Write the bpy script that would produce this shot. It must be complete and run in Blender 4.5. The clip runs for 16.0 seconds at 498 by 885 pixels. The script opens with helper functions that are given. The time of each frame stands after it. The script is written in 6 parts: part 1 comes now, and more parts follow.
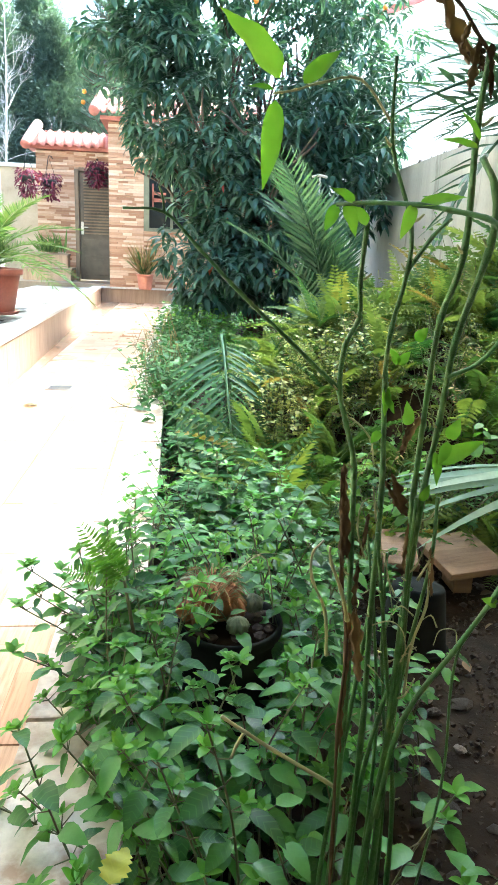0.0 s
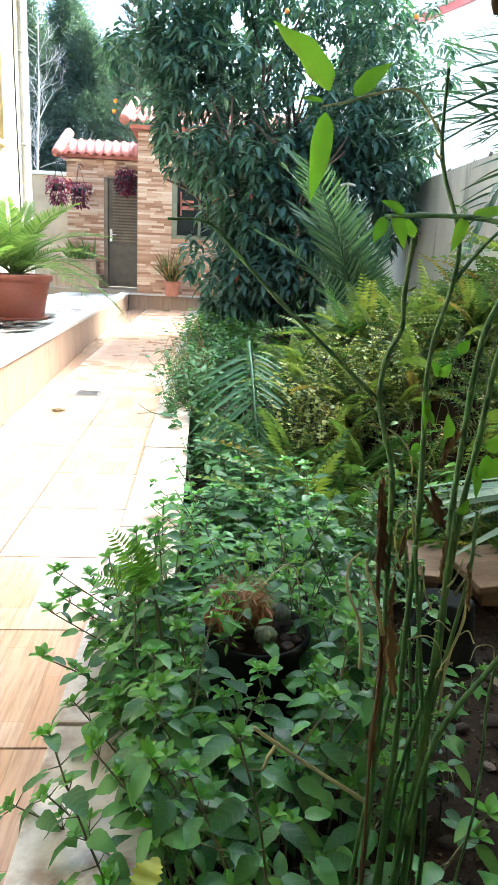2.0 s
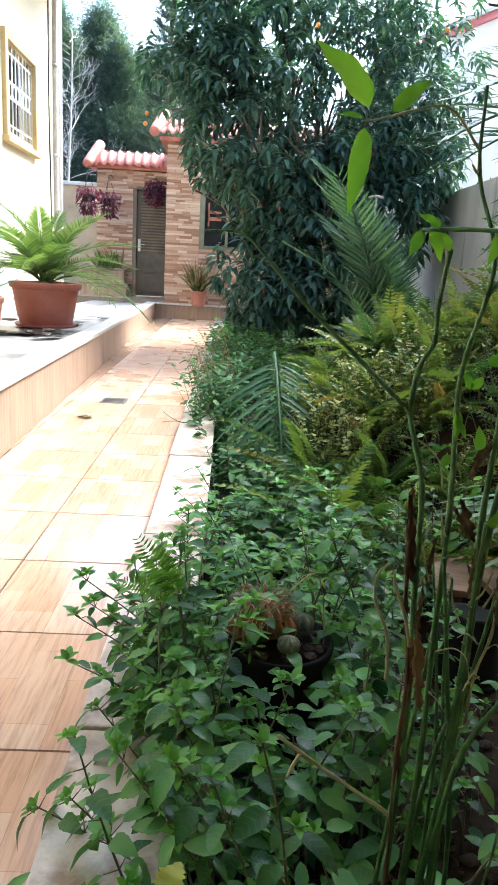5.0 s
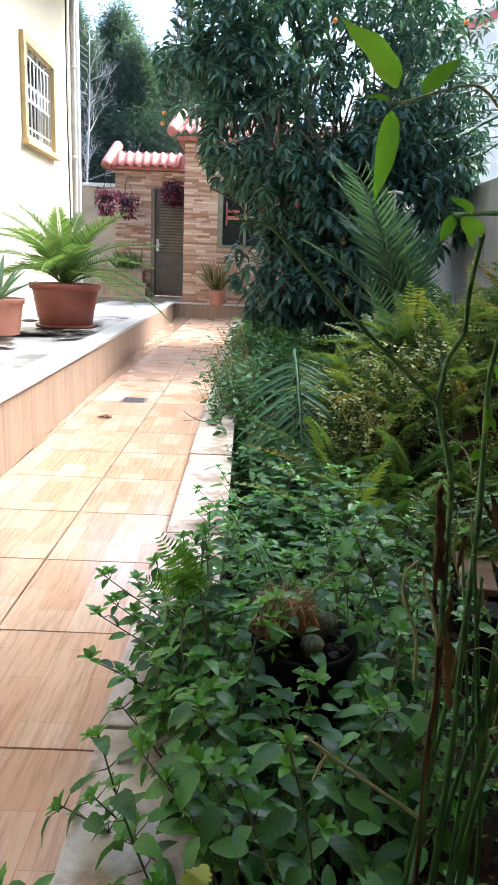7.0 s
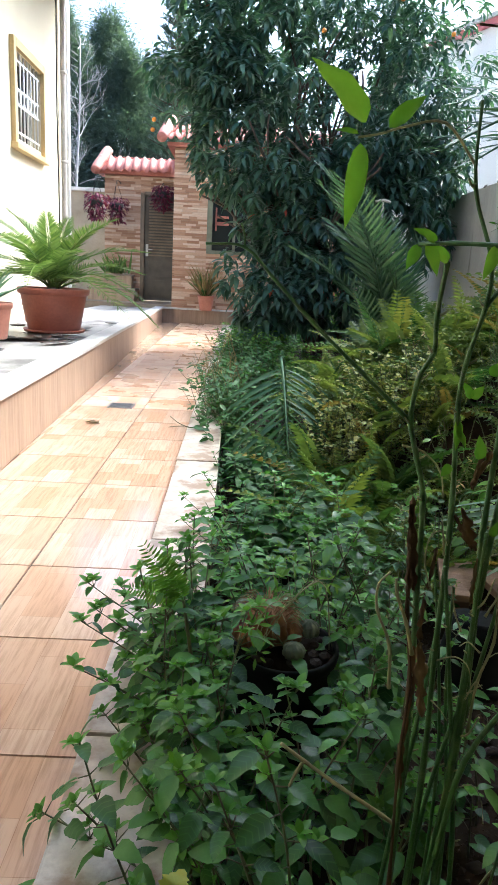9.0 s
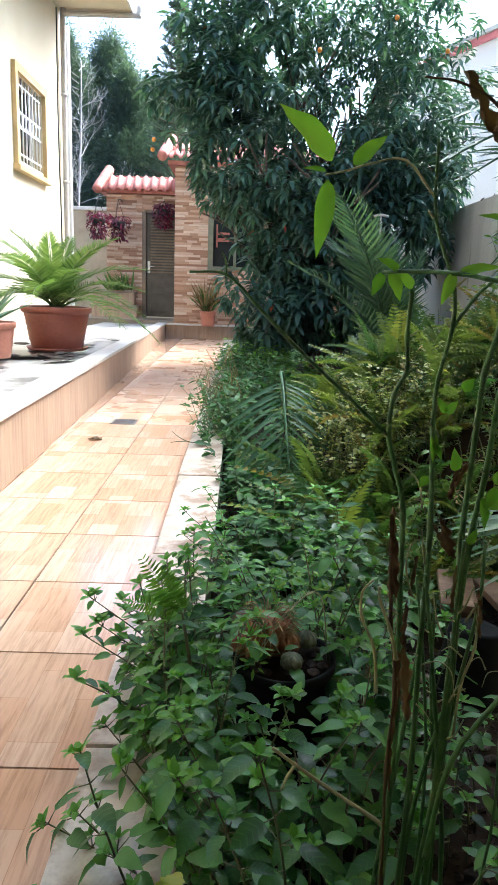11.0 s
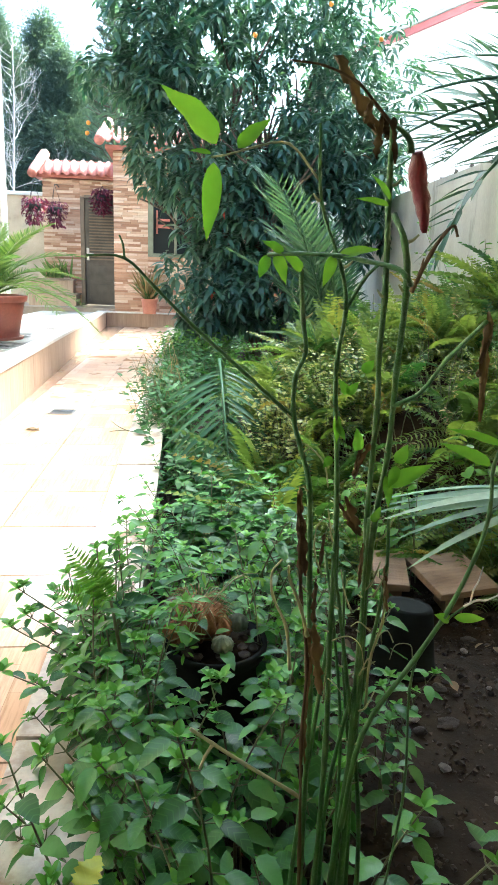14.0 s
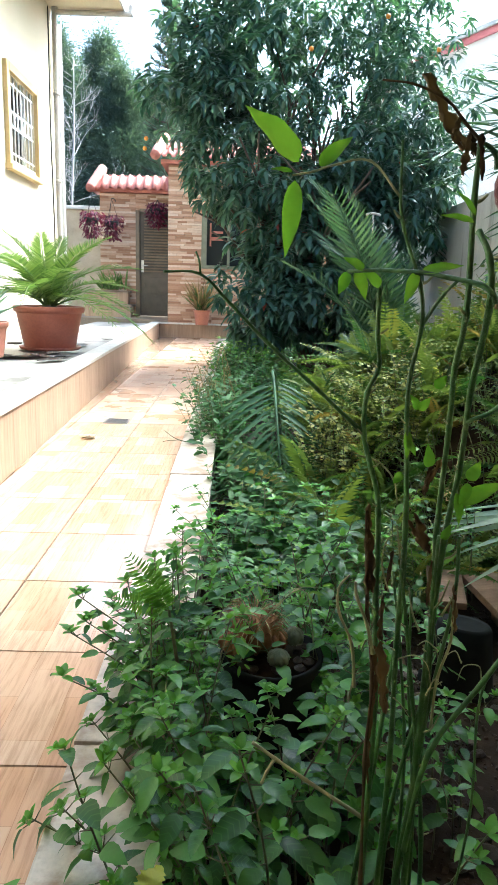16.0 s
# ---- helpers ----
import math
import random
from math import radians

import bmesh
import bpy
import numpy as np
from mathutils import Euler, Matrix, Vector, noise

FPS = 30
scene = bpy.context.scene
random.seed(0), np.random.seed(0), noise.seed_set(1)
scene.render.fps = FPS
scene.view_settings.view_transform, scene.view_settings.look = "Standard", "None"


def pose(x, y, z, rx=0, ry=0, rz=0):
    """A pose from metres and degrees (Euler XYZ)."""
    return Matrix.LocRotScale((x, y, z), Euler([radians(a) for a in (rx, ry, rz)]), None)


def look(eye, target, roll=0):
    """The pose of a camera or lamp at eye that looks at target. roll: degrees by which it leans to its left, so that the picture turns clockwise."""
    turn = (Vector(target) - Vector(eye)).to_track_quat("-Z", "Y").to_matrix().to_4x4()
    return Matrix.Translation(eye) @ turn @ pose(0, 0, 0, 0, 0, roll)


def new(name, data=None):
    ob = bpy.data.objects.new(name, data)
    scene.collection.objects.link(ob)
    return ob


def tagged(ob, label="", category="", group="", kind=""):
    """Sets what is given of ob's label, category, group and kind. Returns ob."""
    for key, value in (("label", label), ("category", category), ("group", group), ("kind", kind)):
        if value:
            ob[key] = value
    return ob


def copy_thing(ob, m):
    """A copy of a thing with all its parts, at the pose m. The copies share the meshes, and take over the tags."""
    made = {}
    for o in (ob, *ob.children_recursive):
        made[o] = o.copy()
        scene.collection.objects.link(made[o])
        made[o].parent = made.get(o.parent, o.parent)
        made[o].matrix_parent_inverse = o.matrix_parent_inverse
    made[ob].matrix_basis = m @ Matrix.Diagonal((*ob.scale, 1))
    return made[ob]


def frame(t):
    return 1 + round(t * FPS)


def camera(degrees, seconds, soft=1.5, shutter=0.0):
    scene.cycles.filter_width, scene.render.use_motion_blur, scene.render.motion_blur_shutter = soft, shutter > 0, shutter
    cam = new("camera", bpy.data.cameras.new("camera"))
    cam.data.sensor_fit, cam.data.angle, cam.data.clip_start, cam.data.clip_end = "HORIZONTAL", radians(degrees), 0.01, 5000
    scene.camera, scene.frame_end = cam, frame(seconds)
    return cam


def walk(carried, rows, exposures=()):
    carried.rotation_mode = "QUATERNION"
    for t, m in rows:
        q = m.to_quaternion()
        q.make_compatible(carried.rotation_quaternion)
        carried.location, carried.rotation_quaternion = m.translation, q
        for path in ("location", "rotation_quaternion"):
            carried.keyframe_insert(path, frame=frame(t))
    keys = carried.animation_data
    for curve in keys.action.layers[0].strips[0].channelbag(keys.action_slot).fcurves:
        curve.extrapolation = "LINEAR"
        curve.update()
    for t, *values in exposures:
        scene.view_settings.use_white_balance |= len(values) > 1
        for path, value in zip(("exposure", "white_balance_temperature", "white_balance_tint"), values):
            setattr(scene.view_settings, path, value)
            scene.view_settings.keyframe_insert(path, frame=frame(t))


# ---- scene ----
cam = camera(40.1, 16.0)
PATH = [
    (0, (0.616, 0.331, 0.911), (0.826, 2.249, 0.383), 2.5),
    (0.5, (0.609, 0.332, 0.914), (0.805, 2.253, 0.391), 3.1),
    (1, (0.608, 0.334, 0.915), (0.788, 2.259, 0.4), 2.8),
    (1.5, (0.604, 0.334, 0.914), (0.767, 2.258, 0.396), 3.1),
    (2, (0.602, 0.334, 0.913), (0.744, 2.262, 0.402), 2.8),
    (2.5, (0.6, 0.334, 0.912), (0.725, 2.265, 0.409), 2.9),
    (3, (0.597, 0.334, 0.912), (0.705, 2.265, 0.401), 3.0),
    (3.5, (0.596, 0.332, 0.911), (0.698, 2.264, 0.403), 3.0),
    (4, (0.593, 0.33, 0.913), (0.689, 2.265, 0.417), 3.2),
    (6.5, (0.595, 0.325, 0.913), (0.625, 2.266, 0.428), 2.7),
    (7, (0.59, 0.338, 0.907), (0.608, 2.276, 0.415), 2.5),
    (7.5, (0.593, 0.337, 0.914), (0.608, 2.272, 0.408), 2.7),
    (8, (0.595, 0.327, 0.919), (0.643, 2.269, 0.447), 3.2),
    (8.5, (0.597, 0.324, 0.918), (0.649, 2.266, 0.441), 3.2),
    (10.8, (0.615, 0.297, 0.934), (0.65, 2.244, 0.479), 2.0),
    (11, (0.617, 0.292, 0.93), (0.652, 2.243, 0.492), 2.1),
    (11.5, (0.619, 0.297, 0.927), (0.649, 2.246, 0.479), 2.0),
    (12, (0.626, 0.293, 0.927), (0.65, 2.241, 0.476), 1.7),
    (12.5, (0.641, 0.291, 0.924), (0.728, 2.236, 0.467), 1.4),
    (13, (0.653, 0.289, 0.922), (0.792, 2.228, 0.455), 1.4),
    (13.5, (0.665, 0.285, 0.921), (0.837, 2.22, 0.445), 1.2),
    (14, (0.657, 0.284, 0.928), (0.847, 2.22, 0.461), 2.0),
    (14.5, (0.645, 0.288, 0.929), (0.813, 2.228, 0.475), 2.4),
    (15, (0.644, 0.287, 0.93), (0.742, 2.234, 0.485), 1.8),
    (15.5, (0.642, 0.287, 0.926), (0.713, 2.236, 0.485), 1.6),
    (16, (0.636, 0.284, 0.931), (0.684, 2.234, 0.49), 1.9),
]
EXPO = [(t, stops + 0.07, 5300, tint) for t, stops, tint in ((0, 3.45, -6), (2, 3.0, -3), (4, 2.65, 1), (7, 2.2, 4), (8.5, 2.15, 4), (11, 2.2, 4), (12, 2.2, 4), (13, 2.78, -2), (13.6, 3.08, -5),
                                                     (14.5, 3.1, -5), (15.3, 2.83, -3), (16, 2.57, -3))]
walk(cam, [(t, look(eye, target, roll)) for t, eye, target, roll in PATH], EXPO)

# ---- world and sun: midday sun from the right, kept off the bed by an added block ----
SUN_DIR = Vector((0.62, 0.45, 0.90)).normalized()
world = bpy.data.worlds.new("sky")
scene.world = world
world.use_nodes = True
wn, wl = world.node_tree.nodes, world.node_tree.links
sky = wn.new("ShaderNodeTexSky")
sky.sky_type, sky.sun_disc = "NISHITA", False
sky.sun_elevation = math.asin(SUN_DIR.z)
sky.sun_rotation = math.atan2(SUN_DIR.x, SUN_DIR.y)
sky.air_density, sky.dust_density, sky.ozone_density = 0.8, 7.0, 1.0
wl.new(sky.outputs[0], wn["Background"].inputs[0])
wn["Background"].inputs[1].default_value = 0.15
sun = new("sun", bpy.data.lights.new("sun", "SUN"))
sun.data.energy, sun.data.angle, sun.data.color = 1.45, radians(24), (1.0, 0.97, 0.92)
sun.matrix_basis = look(SUN_DIR * 40, (0, 0, 0))


# ---- materials ----
def material(name):
    m = bpy.data.materials.new(name)
    m.use_nodes = True
    return m, m.node_tree.nodes, m.node_tree.links, m.node_tree.nodes["Principled BSDF"]


def coords(nodes, links, scale=(1, 1, 1), kind="Object"):
    tc, mp = nodes.new("ShaderNodeTexCoord"), nodes.new("ShaderNodeMapping")
    mp.inputs["Scale"].default_value = scale
    links.new(tc.outputs[kind], mp.inputs["Vector"])
    return mp.outputs[0]


def noise_tex(nodes, links, vec, scale, detail=4.0, rough=0.55):
    n = nodes.new("ShaderNodeTexNoise")
    n.inputs["Scale"].default_value, n.inputs["Detail"].default_value, n.inputs["Roughness"].default_value = scale, detail, rough
    if vec is not None:
        links.new(vec, n.inputs["Vector"])
    return n.outputs["Fac"]


def ramp(nodes, links, fac, stops):
    r = nodes.new("ShaderNodeValToRGB")
    el = r.color_ramp.elements
    while len(el) < len(stops):
        el.new(0.5)
    for e, (p, c) in zip(el, stops):
        e.position, e.color = p, (*c, 1)
    links.new(fac, r.inputs[0])
    return r.outputs[0]


def blend(nodes, links, fac, a, b, how="MIX"):
    m = nodes.new("ShaderNodeMix")
    m.data_type, m.blend_type = "RGBA", how
    for sock, v in ((m.inputs[0], fac), (m.inputs[6], a), (m.inputs[7], b)):
        if isinstance(v, (int, float)):
            sock.default_value = v
        elif isinstance(v, tuple):
            sock.default_value = (*v, 1)
        else:
            links.new(v, sock)
    return m.outputs[2]


def bump(nodes, links, height, strength, dist, bsdf):
    b = nodes.new("ShaderNodeBump")
    b.inputs["Strength"].default_value, b.inputs["Distance"].default_value = strength, dist
    links.new(height, b.inputs["Height"])
    links.new(b.outputs[0], bsdf.inputs["Normal"])
    return b


def surface(name, stops, scale=6.0, rough=0.7, grain=60.0, strength=0.3, stretch=(1, 1, 1), metal=0.0, stain=None, kind="Object"):
    """A matt or glossy surface with a broad tint, a fine grain and, if wanted, stains."""
    m, n, l, b = material(name)
    v = coords(n, l, stretch, kind)
    col = ramp(n, l, noise_tex(n, l, v, scale, 5), stops)
    fine = noise_tex(n, l, v, grain, 6, 0.65)
    col = blend(n, l, 0.35, col, ramp(n, l, fine, [(0.3, (0.45, 0.45, 0.45)), (0.7, (1, 1, 1))]), "MULTIPLY")
    if stain:
        mask = ramp(n, l, noise_tex(n, l, v, stain[1], 6, 0.6), [(stain[2], (0, 0, 0)), (stain[2] + 0.12, (1, 1, 1))])
        col = blend(n, l, mask, col, stain[0])
    l.new(col, b.inputs["Base Color"])
    b.inputs["Roughness"].default_value, b.inputs["Metallic"].default_value = rough, metal
    bump(n, l, fine, strength, 0.004, b)
    return m


def leaf_material(name, dark, light, vein=0.0, rough=0.4, glow=0.3, island=False, old=None):
    """Leaf: tint by leaf, translucent, slightly glossy, with side veins where wanted."""
    m, n, l, b = material(name)
    if island:
        rnd = n.new("ShaderNodeNewGeometry").outputs["Random Per Island"]
    else:
        rnd = n.new("ShaderNodeObjectInfo").outputs["Random"]
    stops = [(0.0, dark), (0.85, light)]
    if old:
        stops = [(0.0, dark), (0.8, light), (0.94, light), (0.98, old)]
    col = ramp(n, l, rnd, stops)
    v = coords(n, l)
    blotch = noise_tex(n, l, v, 45.0, 5)
    col = blend(n, l, 0.5, col, ramp(n, l, blotch, [(0.3, (0.6, 0.62, 0.6)), (0.7, (1.0, 1.0, 1.0))]), "MULTIPLY")
    if vein:
        sx = n.new("ShaderNodeSeparateXYZ")
        l.new(v, sx.inputs[0])
        ab = n.new("ShaderNodeMath"); ab.operation = "ABSOLUTE"; l.new(sx.outputs[0], ab.inputs[0])
        mu = n.new("ShaderNodeMath"); mu.operation = "MULTIPLY_ADD"; l.new(ab.outputs[0], mu.inputs[0]); mu.inputs[1].default_value = -0.9; l.new(sx.outputs[1], mu.inputs[2])
        fr = n.new("ShaderNodeMath"); fr.operation = "MULTIPLY"; l.new(mu.outputs[0], fr.inputs[0]); fr.inputs[1].default_value = 640.0
        si = n.new("ShaderNodeMath"); si.operation = "SINE"; l.new(fr.outputs[0], si.inputs[0])
        vf = ramp(n, l, si.outputs[0], [(0.0, (0, 0, 0)), (0.7, (0, 0, 0)), (1.0, (0.2, 0.2, 0.2))])
        col = blend(n, l, vf, col, tuple(min(1, c * 1.1 + 0.004) for c in light))
        bump(n, l, si.outputs[0], vein * 0.2, 0.0007, b)
    l.new(col, b.inputs["Base Color"])
    b.inputs["Roughness"].default_value = rough
    b.inputs["Specular IOR Level"].default_value = 0.38
    tr = n.new("ShaderNodeBsdfTranslucent")
    l.new(blend(n, l, 1.0, col, (1.5, 1.6, 0.6), "MULTIPLY"), tr.inputs[0])
    mx = n.new("ShaderNodeMixShader")
    mx.inputs[0].default_value = glow
    l.new(b.outputs[0], mx.inputs[1]); l.new(tr.outputs[0], mx.inputs[2])
    l.new(mx.outputs[0], n["Material Output"].inputs[0])
    return m


def tile_material(name="parquet_print_tile", width=0.27, row=0.1075, tones=((0.53, 0.31, 0.185, 1), (0.62, 0.45, 0.325, 1)), gloss=(0.08, 0.19)):
    """Glazed floor tile printed with short parquet planks; each tile's print is shifted."""
    m, n, l, b = material(name)
    tc, oi, mp = n.new("ShaderNodeTexCoord"), n.new("ShaderNodeObjectInfo"), n.new("ShaderNodeMapping")
    mp.inputs["Rotation"].default_value = (0, 0, math.pi / 2)
    sc = n.new("ShaderNodeMath"); sc.operation = "MULTIPLY"; sc.inputs[1].default_value = 37.0
    l.new(oi.outputs["Random"], sc.inputs[0])
    cx = n.new("ShaderNodeCombineXYZ"); l.new(sc.outputs[0], cx.inputs[0]); l.new(sc.outputs[0], cx.inputs[2])
    ad = n.new("ShaderNodeVectorMath"); l.new(tc.outputs["Object"], mp.inputs["Vector"]); l.new(mp.outputs[0], ad.inputs[0]); l.new(cx.outputs[0], ad.inputs[1])
    br = n.new("ShaderNodeTexBrick")
    br.offset, br.squash = 0.43, 1.0
    for k, val in (("Scale", 1.0), ("Mortar Size", 0.0008), ("Mortar Smooth", 0.3), ("Bias", 0.0), ("Brick Width", width), ("Row Height", row)):
        br.inputs[k].default_value = val
    br.inputs["Color1"].default_value, br.inputs["Color2"].default_value, br.inputs["Mortar"].default_value = *tones, (0.42, 0.26, 0.165, 1)
    l.new(ad.outputs[0], br.inputs["Vector"])
    gm = n.new("ShaderNodeMapping"); gm.inputs["Scale"].default_value = (3.0, 42.0, 3.0); l.new(ad.outputs[0], gm.inputs["Vector"])
    grain = noise_tex(n, l, gm.outputs[0], 2.2, 6, 0.7)
    col = blend(n, l, 0.55, br.outputs["Color"], ramp(n, l, grain, [(0.35, (0.55, 0.47, 0.42)), (0.55, (1, 1, 1))]), "MULTIPLY")
    l.new(col, b.inputs["Base Color"])
    wet = noise_tex(n, l, ad.outputs[0], 3.0, 4)
    l.new(ramp(n, l, wet, [(0.35, (gloss[0],) * 3), (0.7, (gloss[1],) * 3)]), b.inputs["Roughness"])
    b.inputs["Specular IOR Level"].default_value = 0.55
    bump(n, l, grain, 0.03, 0.002, b)
    return m


M_TILE = tile_material()
M_CHECK = tile_material("check_print_tile", 0.143, 0.1433, ((0.60, 0.33, 0.175, 1), (0.78, 0.58, 0.42, 1)), (0.24, 0.36))
M_GROUT = surface("grout", [(0.3, (0.05, 0.04, 0.032)), (0.7, (0.10, 0.08, 0.062))], 10, 0.9)
M_MARBLE = surface("weathered_marble", [(0.25, (0.38, 0.29, 0.21)), (0.45, (0.60, 0.52, 0.43)), (0.75, (0.74, 0.69, 0.61))], 5, 0.35, 70, 0.15, stain=((0.30, 0.21, 0.14), 8, 0.50))
M_CAP = surface("white_marble_cap", [(0.25, (0.62, 0.58, 0.52)), (0.7, (0.84, 0.82, 0.77))], 7, 0.4, 60, 0.1)
M_FACING = surface("beige_wood_print_tile", [(0.3, (0.36, 0.24, 0.16)), (0.7, (0.50, 0.36, 0.25))], 5, 0.45, 22, 0.1, stretch=(7, 7, 0.5))
M_TERRACE = surface("pale_terrace_screed", [(0.3, (0.40, 0.38, 0.35)), (0.7, (0.55, 0.53, 0.49))], 3, 0.45, 50, 0.2, stain=((0.10, 0.092, 0.085), 1.5, 0.53))
M_LANDING = surface("brown_landing_tile", [(0.3, (0.26, 0.19, 0.13)), (0.7, (0.36, 0.28, 0.2))], 4, 0.4)
M_PLASTER = surface("cream_plaster", [(0.3, (0.72, 0.62, 0.42)), (0.7, (0.80, 0.71, 0.52))], 1.2, 0.85, 90, 0.15)
M_TRIM = surface("ochre_window_trim", [(0.3, (0.55, 0.38, 0.15)), (0.7, (0.66, 0.48, 0.22))], 5, 0.7)
M_YARD = surface("beige_yard_plaster", [(0.3, (0.44, 0.36, 0.25)), (0.7, (0.58, 0.50, 0.38))], 2.5, 0.85, 60, 0.3, stain=((0.30, 0.25, 0.18), 3.0, 0.58))
M_WHITE = surface("white_paint", [(0.3, (0.70, 0.69, 0.66)), (0.7, (0.80, 0.79, 0.77))], 8, 0.5, 80, 0.05)
M_PIPE = surface("grey_pvc_pipe", [(0.3, (0.42, 0.38, 0.33)), (0.7, (0.58, 0.54, 0.48))], 6, 0.5)
M_DARK = surface("dark_interior", [(0.3, (0.012, 0.012, 0.012)), (0.7, (0.03, 0.028, 0.025))], 4, 0.8)
M_STONE = surface("ledger_stone", [(0.25, (0.34, 0.21, 0.14)), (0.5, (0.50, 0.34, 0.24)), (0.75, (0.62, 0.47, 0.36))], 9, 0.85, 60, 0.6, stretch=(1, 1, 4))
M_ROOF = surface("terracotta_roof_tile", [(0.3, (0.46, 0.15, 0.11)), (0.7, (0.62, 0.26, 0.20))], 6, 0.7, 60, 0.3)
M_DOOR = surface("dark_olive_door_metal", [(0.3, (0.07, 0.06, 0.045)), (0.7, (0.12, 0.10, 0.075))], 6, 0.5)
M_DOORFRAME = surface("brown_door_frame", [(0.3, (0.16, 0.12, 0.08)), (0.7, (0.24, 0.18, 0.12))], 6, 0.55)
M_STEEL = surface("brushed_steel", [(0.3, (0.5, 0.5, 0.5)), (0.7, (0.62, 0.62, 0.6))], 20, 0.3, metal=1.0)
M_GREENFRAME = surface("grey_green_window_frame", [(0.3, (0.16, 0.17, 0.11)), (0.7, (0.24, 0.25, 0.17))], 6, 0.55)
M_RENDER = surface("grey_cement_render", [(0.25, (0.46, 0.44, 0.39)), (0.7, (0.62, 0.60, 0.54))], 1.5, 0.9, 50, 0.4, stretch=(2.2, 2.2, 0.4), stain=((0.22, 0.205, 0.17), 2.0, 0.60))
M_NEIGH = surface("white_neighbour_plaster", [(0.3, (0.82, 0.80, 0.74)), (0.7, (0.89, 0.87, 0.82))], 0.6, 0.85)
M_PINK = surface("pink_painted_band", [(0.3, (0.55, 0.16, 0.17)), (0.7, (0.66, 0.24, 0.24))], 3, 0.7)
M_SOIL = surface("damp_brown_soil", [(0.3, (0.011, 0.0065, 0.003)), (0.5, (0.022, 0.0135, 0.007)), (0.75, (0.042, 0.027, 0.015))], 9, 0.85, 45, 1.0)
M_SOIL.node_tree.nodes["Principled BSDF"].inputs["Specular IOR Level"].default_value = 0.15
M_CLOD = surface("brown_clod", [(0.3, (0.026, 0.019, 0.014)), (0.7, (0.065, 0.048, 0.036))], 20, 0.9, 60, 0.8)
M_LITTER = leaf_material("leaf_litter", (0.05, 0.034, 0.02), (0.17, 0.12, 0.07), 0.0, 0.8, 0.15, island=True)
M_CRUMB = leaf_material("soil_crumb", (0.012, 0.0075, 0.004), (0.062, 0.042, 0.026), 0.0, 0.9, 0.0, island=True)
M_PEBBLE = surface("grey_brown_stone", [(0.3, (0.07, 0.053, 0.04)), (0.7, (0.19, 0.155, 0.125))], 14, 0.8, 70, 0.5)
M_POT = surface("terracotta_plastic", [(0.3, (0.27, 0.075, 0.045)), (0.7, (0.36, 0.11, 0.07))], 5, 0.45, 50, 0.08)
M_POT_PALE = surface("pale_terracotta_plastic", [(0.3, (0.45, 0.17, 0.11)), (0.7, (0.55, 0.24, 0.16))], 5, 0.5, 50, 0.08)
M_BLACKPOT = surface("black_plastic", [(0.3, (0.006, 0.008, 0.008)), (0.7, (0.014, 0.016, 0.015))], 8, 0.9, 50, 0.1)
M_BLACKPOT.node_tree.nodes["Principled BSDF"].inputs["Specular IOR Level"].default_value = 0.12
M_BARK = surface("grey_brown_bark", [(0.3, (0.07, 0.05, 0.035)), (0.7, (0.16, 0.12, 0.09))], 8, 0.9, 40, 1.0, stretch=(3, 3, 0.6))
M_DEADWOOD = surface("bleached_twig", [(0.3, (0.40, 0.38, 0.35)), (0.7, (0.58, 0.56, 0.53))], 8, 0.8)
M_STEM = surface("green_stem", [(0.25, (0.018, 0.085, 0.013)), (0.5, (0.045, 0.14, 0.026)), (0.75, (0.10, 0.20, 0.05))], 45, 0.45, 160, 0.7)
M_REDSTEM = surface("reddish_weed_stem", [(0.3, (0.10, 0.075, 0.035)), (0.7, (0.11, 0.17, 0.05))], 14, 0.55)
M_TWIG = surface("pale_woody_twig", [(0.3, (0.20, 0.22, 0.085)), (0.7, (0.40, 0.40, 0.20))], 14, 0.7, 70, 0.5)
M_DRY = leaf_material("dry_brown_leaf", (0.062, 0.037, 0.019), (0.165, 0.106, 0.057), 0.0, 0.8, 0.15)
M_WEED = leaf_material("weed_leaf", (0.014, 0.070, 0.015), (0.098, 0.255, 0.054), 0.3, 0.38, 0.30)
M_OLD = leaf_material("yellow_leaf", (0.24, 0.31, 0.022), (0.34, 0.37, 0.035), 0.3, 0.5, 0.35)
M_YOUNGWEED = leaf_material("young_weed_leaf", (0.065, 0.21, 0.02), (0.13, 0.31, 0.038), 0.4, 0.42, 0.35)
M_LOW = leaf_material("low_foliage", (0.016, 0.070, 0.014), (0.058, 0.15, 0.030), 0.0, 0.6, 0.3, island=True)
M_BRIGHT = leaf_material("young_foliage", (0.08, 0.19, 0.03), (0.15, 0.30, 0.045), 0.0, 0.45, 0.4, island=True)
M_YELLOW = leaf_material("yellow_green_shrub", (0.09, 0.16, 0.03), (0.31, 0.31, 0.085), 0.0, 0.5, 0.35, island=True)
M_MIXED = leaf_material("mixed_fine_leaf", (0.04, 0.11, 0.03), (0.21, 0.24, 0.07), 0.0, 0.5, 0.35, island=True)
M_FERN = leaf_material("fern_frond", (0.04, 0.105, 0.03), (0.175, 0.225, 0.055), 0.0, 0.5, 0.34, old=(0.26, 0.20, 0.06))
# paler, bluer than the leaf itself: glare haze over the crown is in the colour
M_TREE = leaf_material("tree_leaf", (0.040, 0.098, 0.082), (0.105, 0.185, 0.145), 0.0, 0.28, 0.3, island=True)
# bluish haze before the distant conifers is mixed into their foliage colour
M_CONIFER = leaf_material("conifer_foliage", (0.078, 0.122, 0.116), (0.15, 0.20, 0.185), 0.0, 0.55, 0.3, island=True)
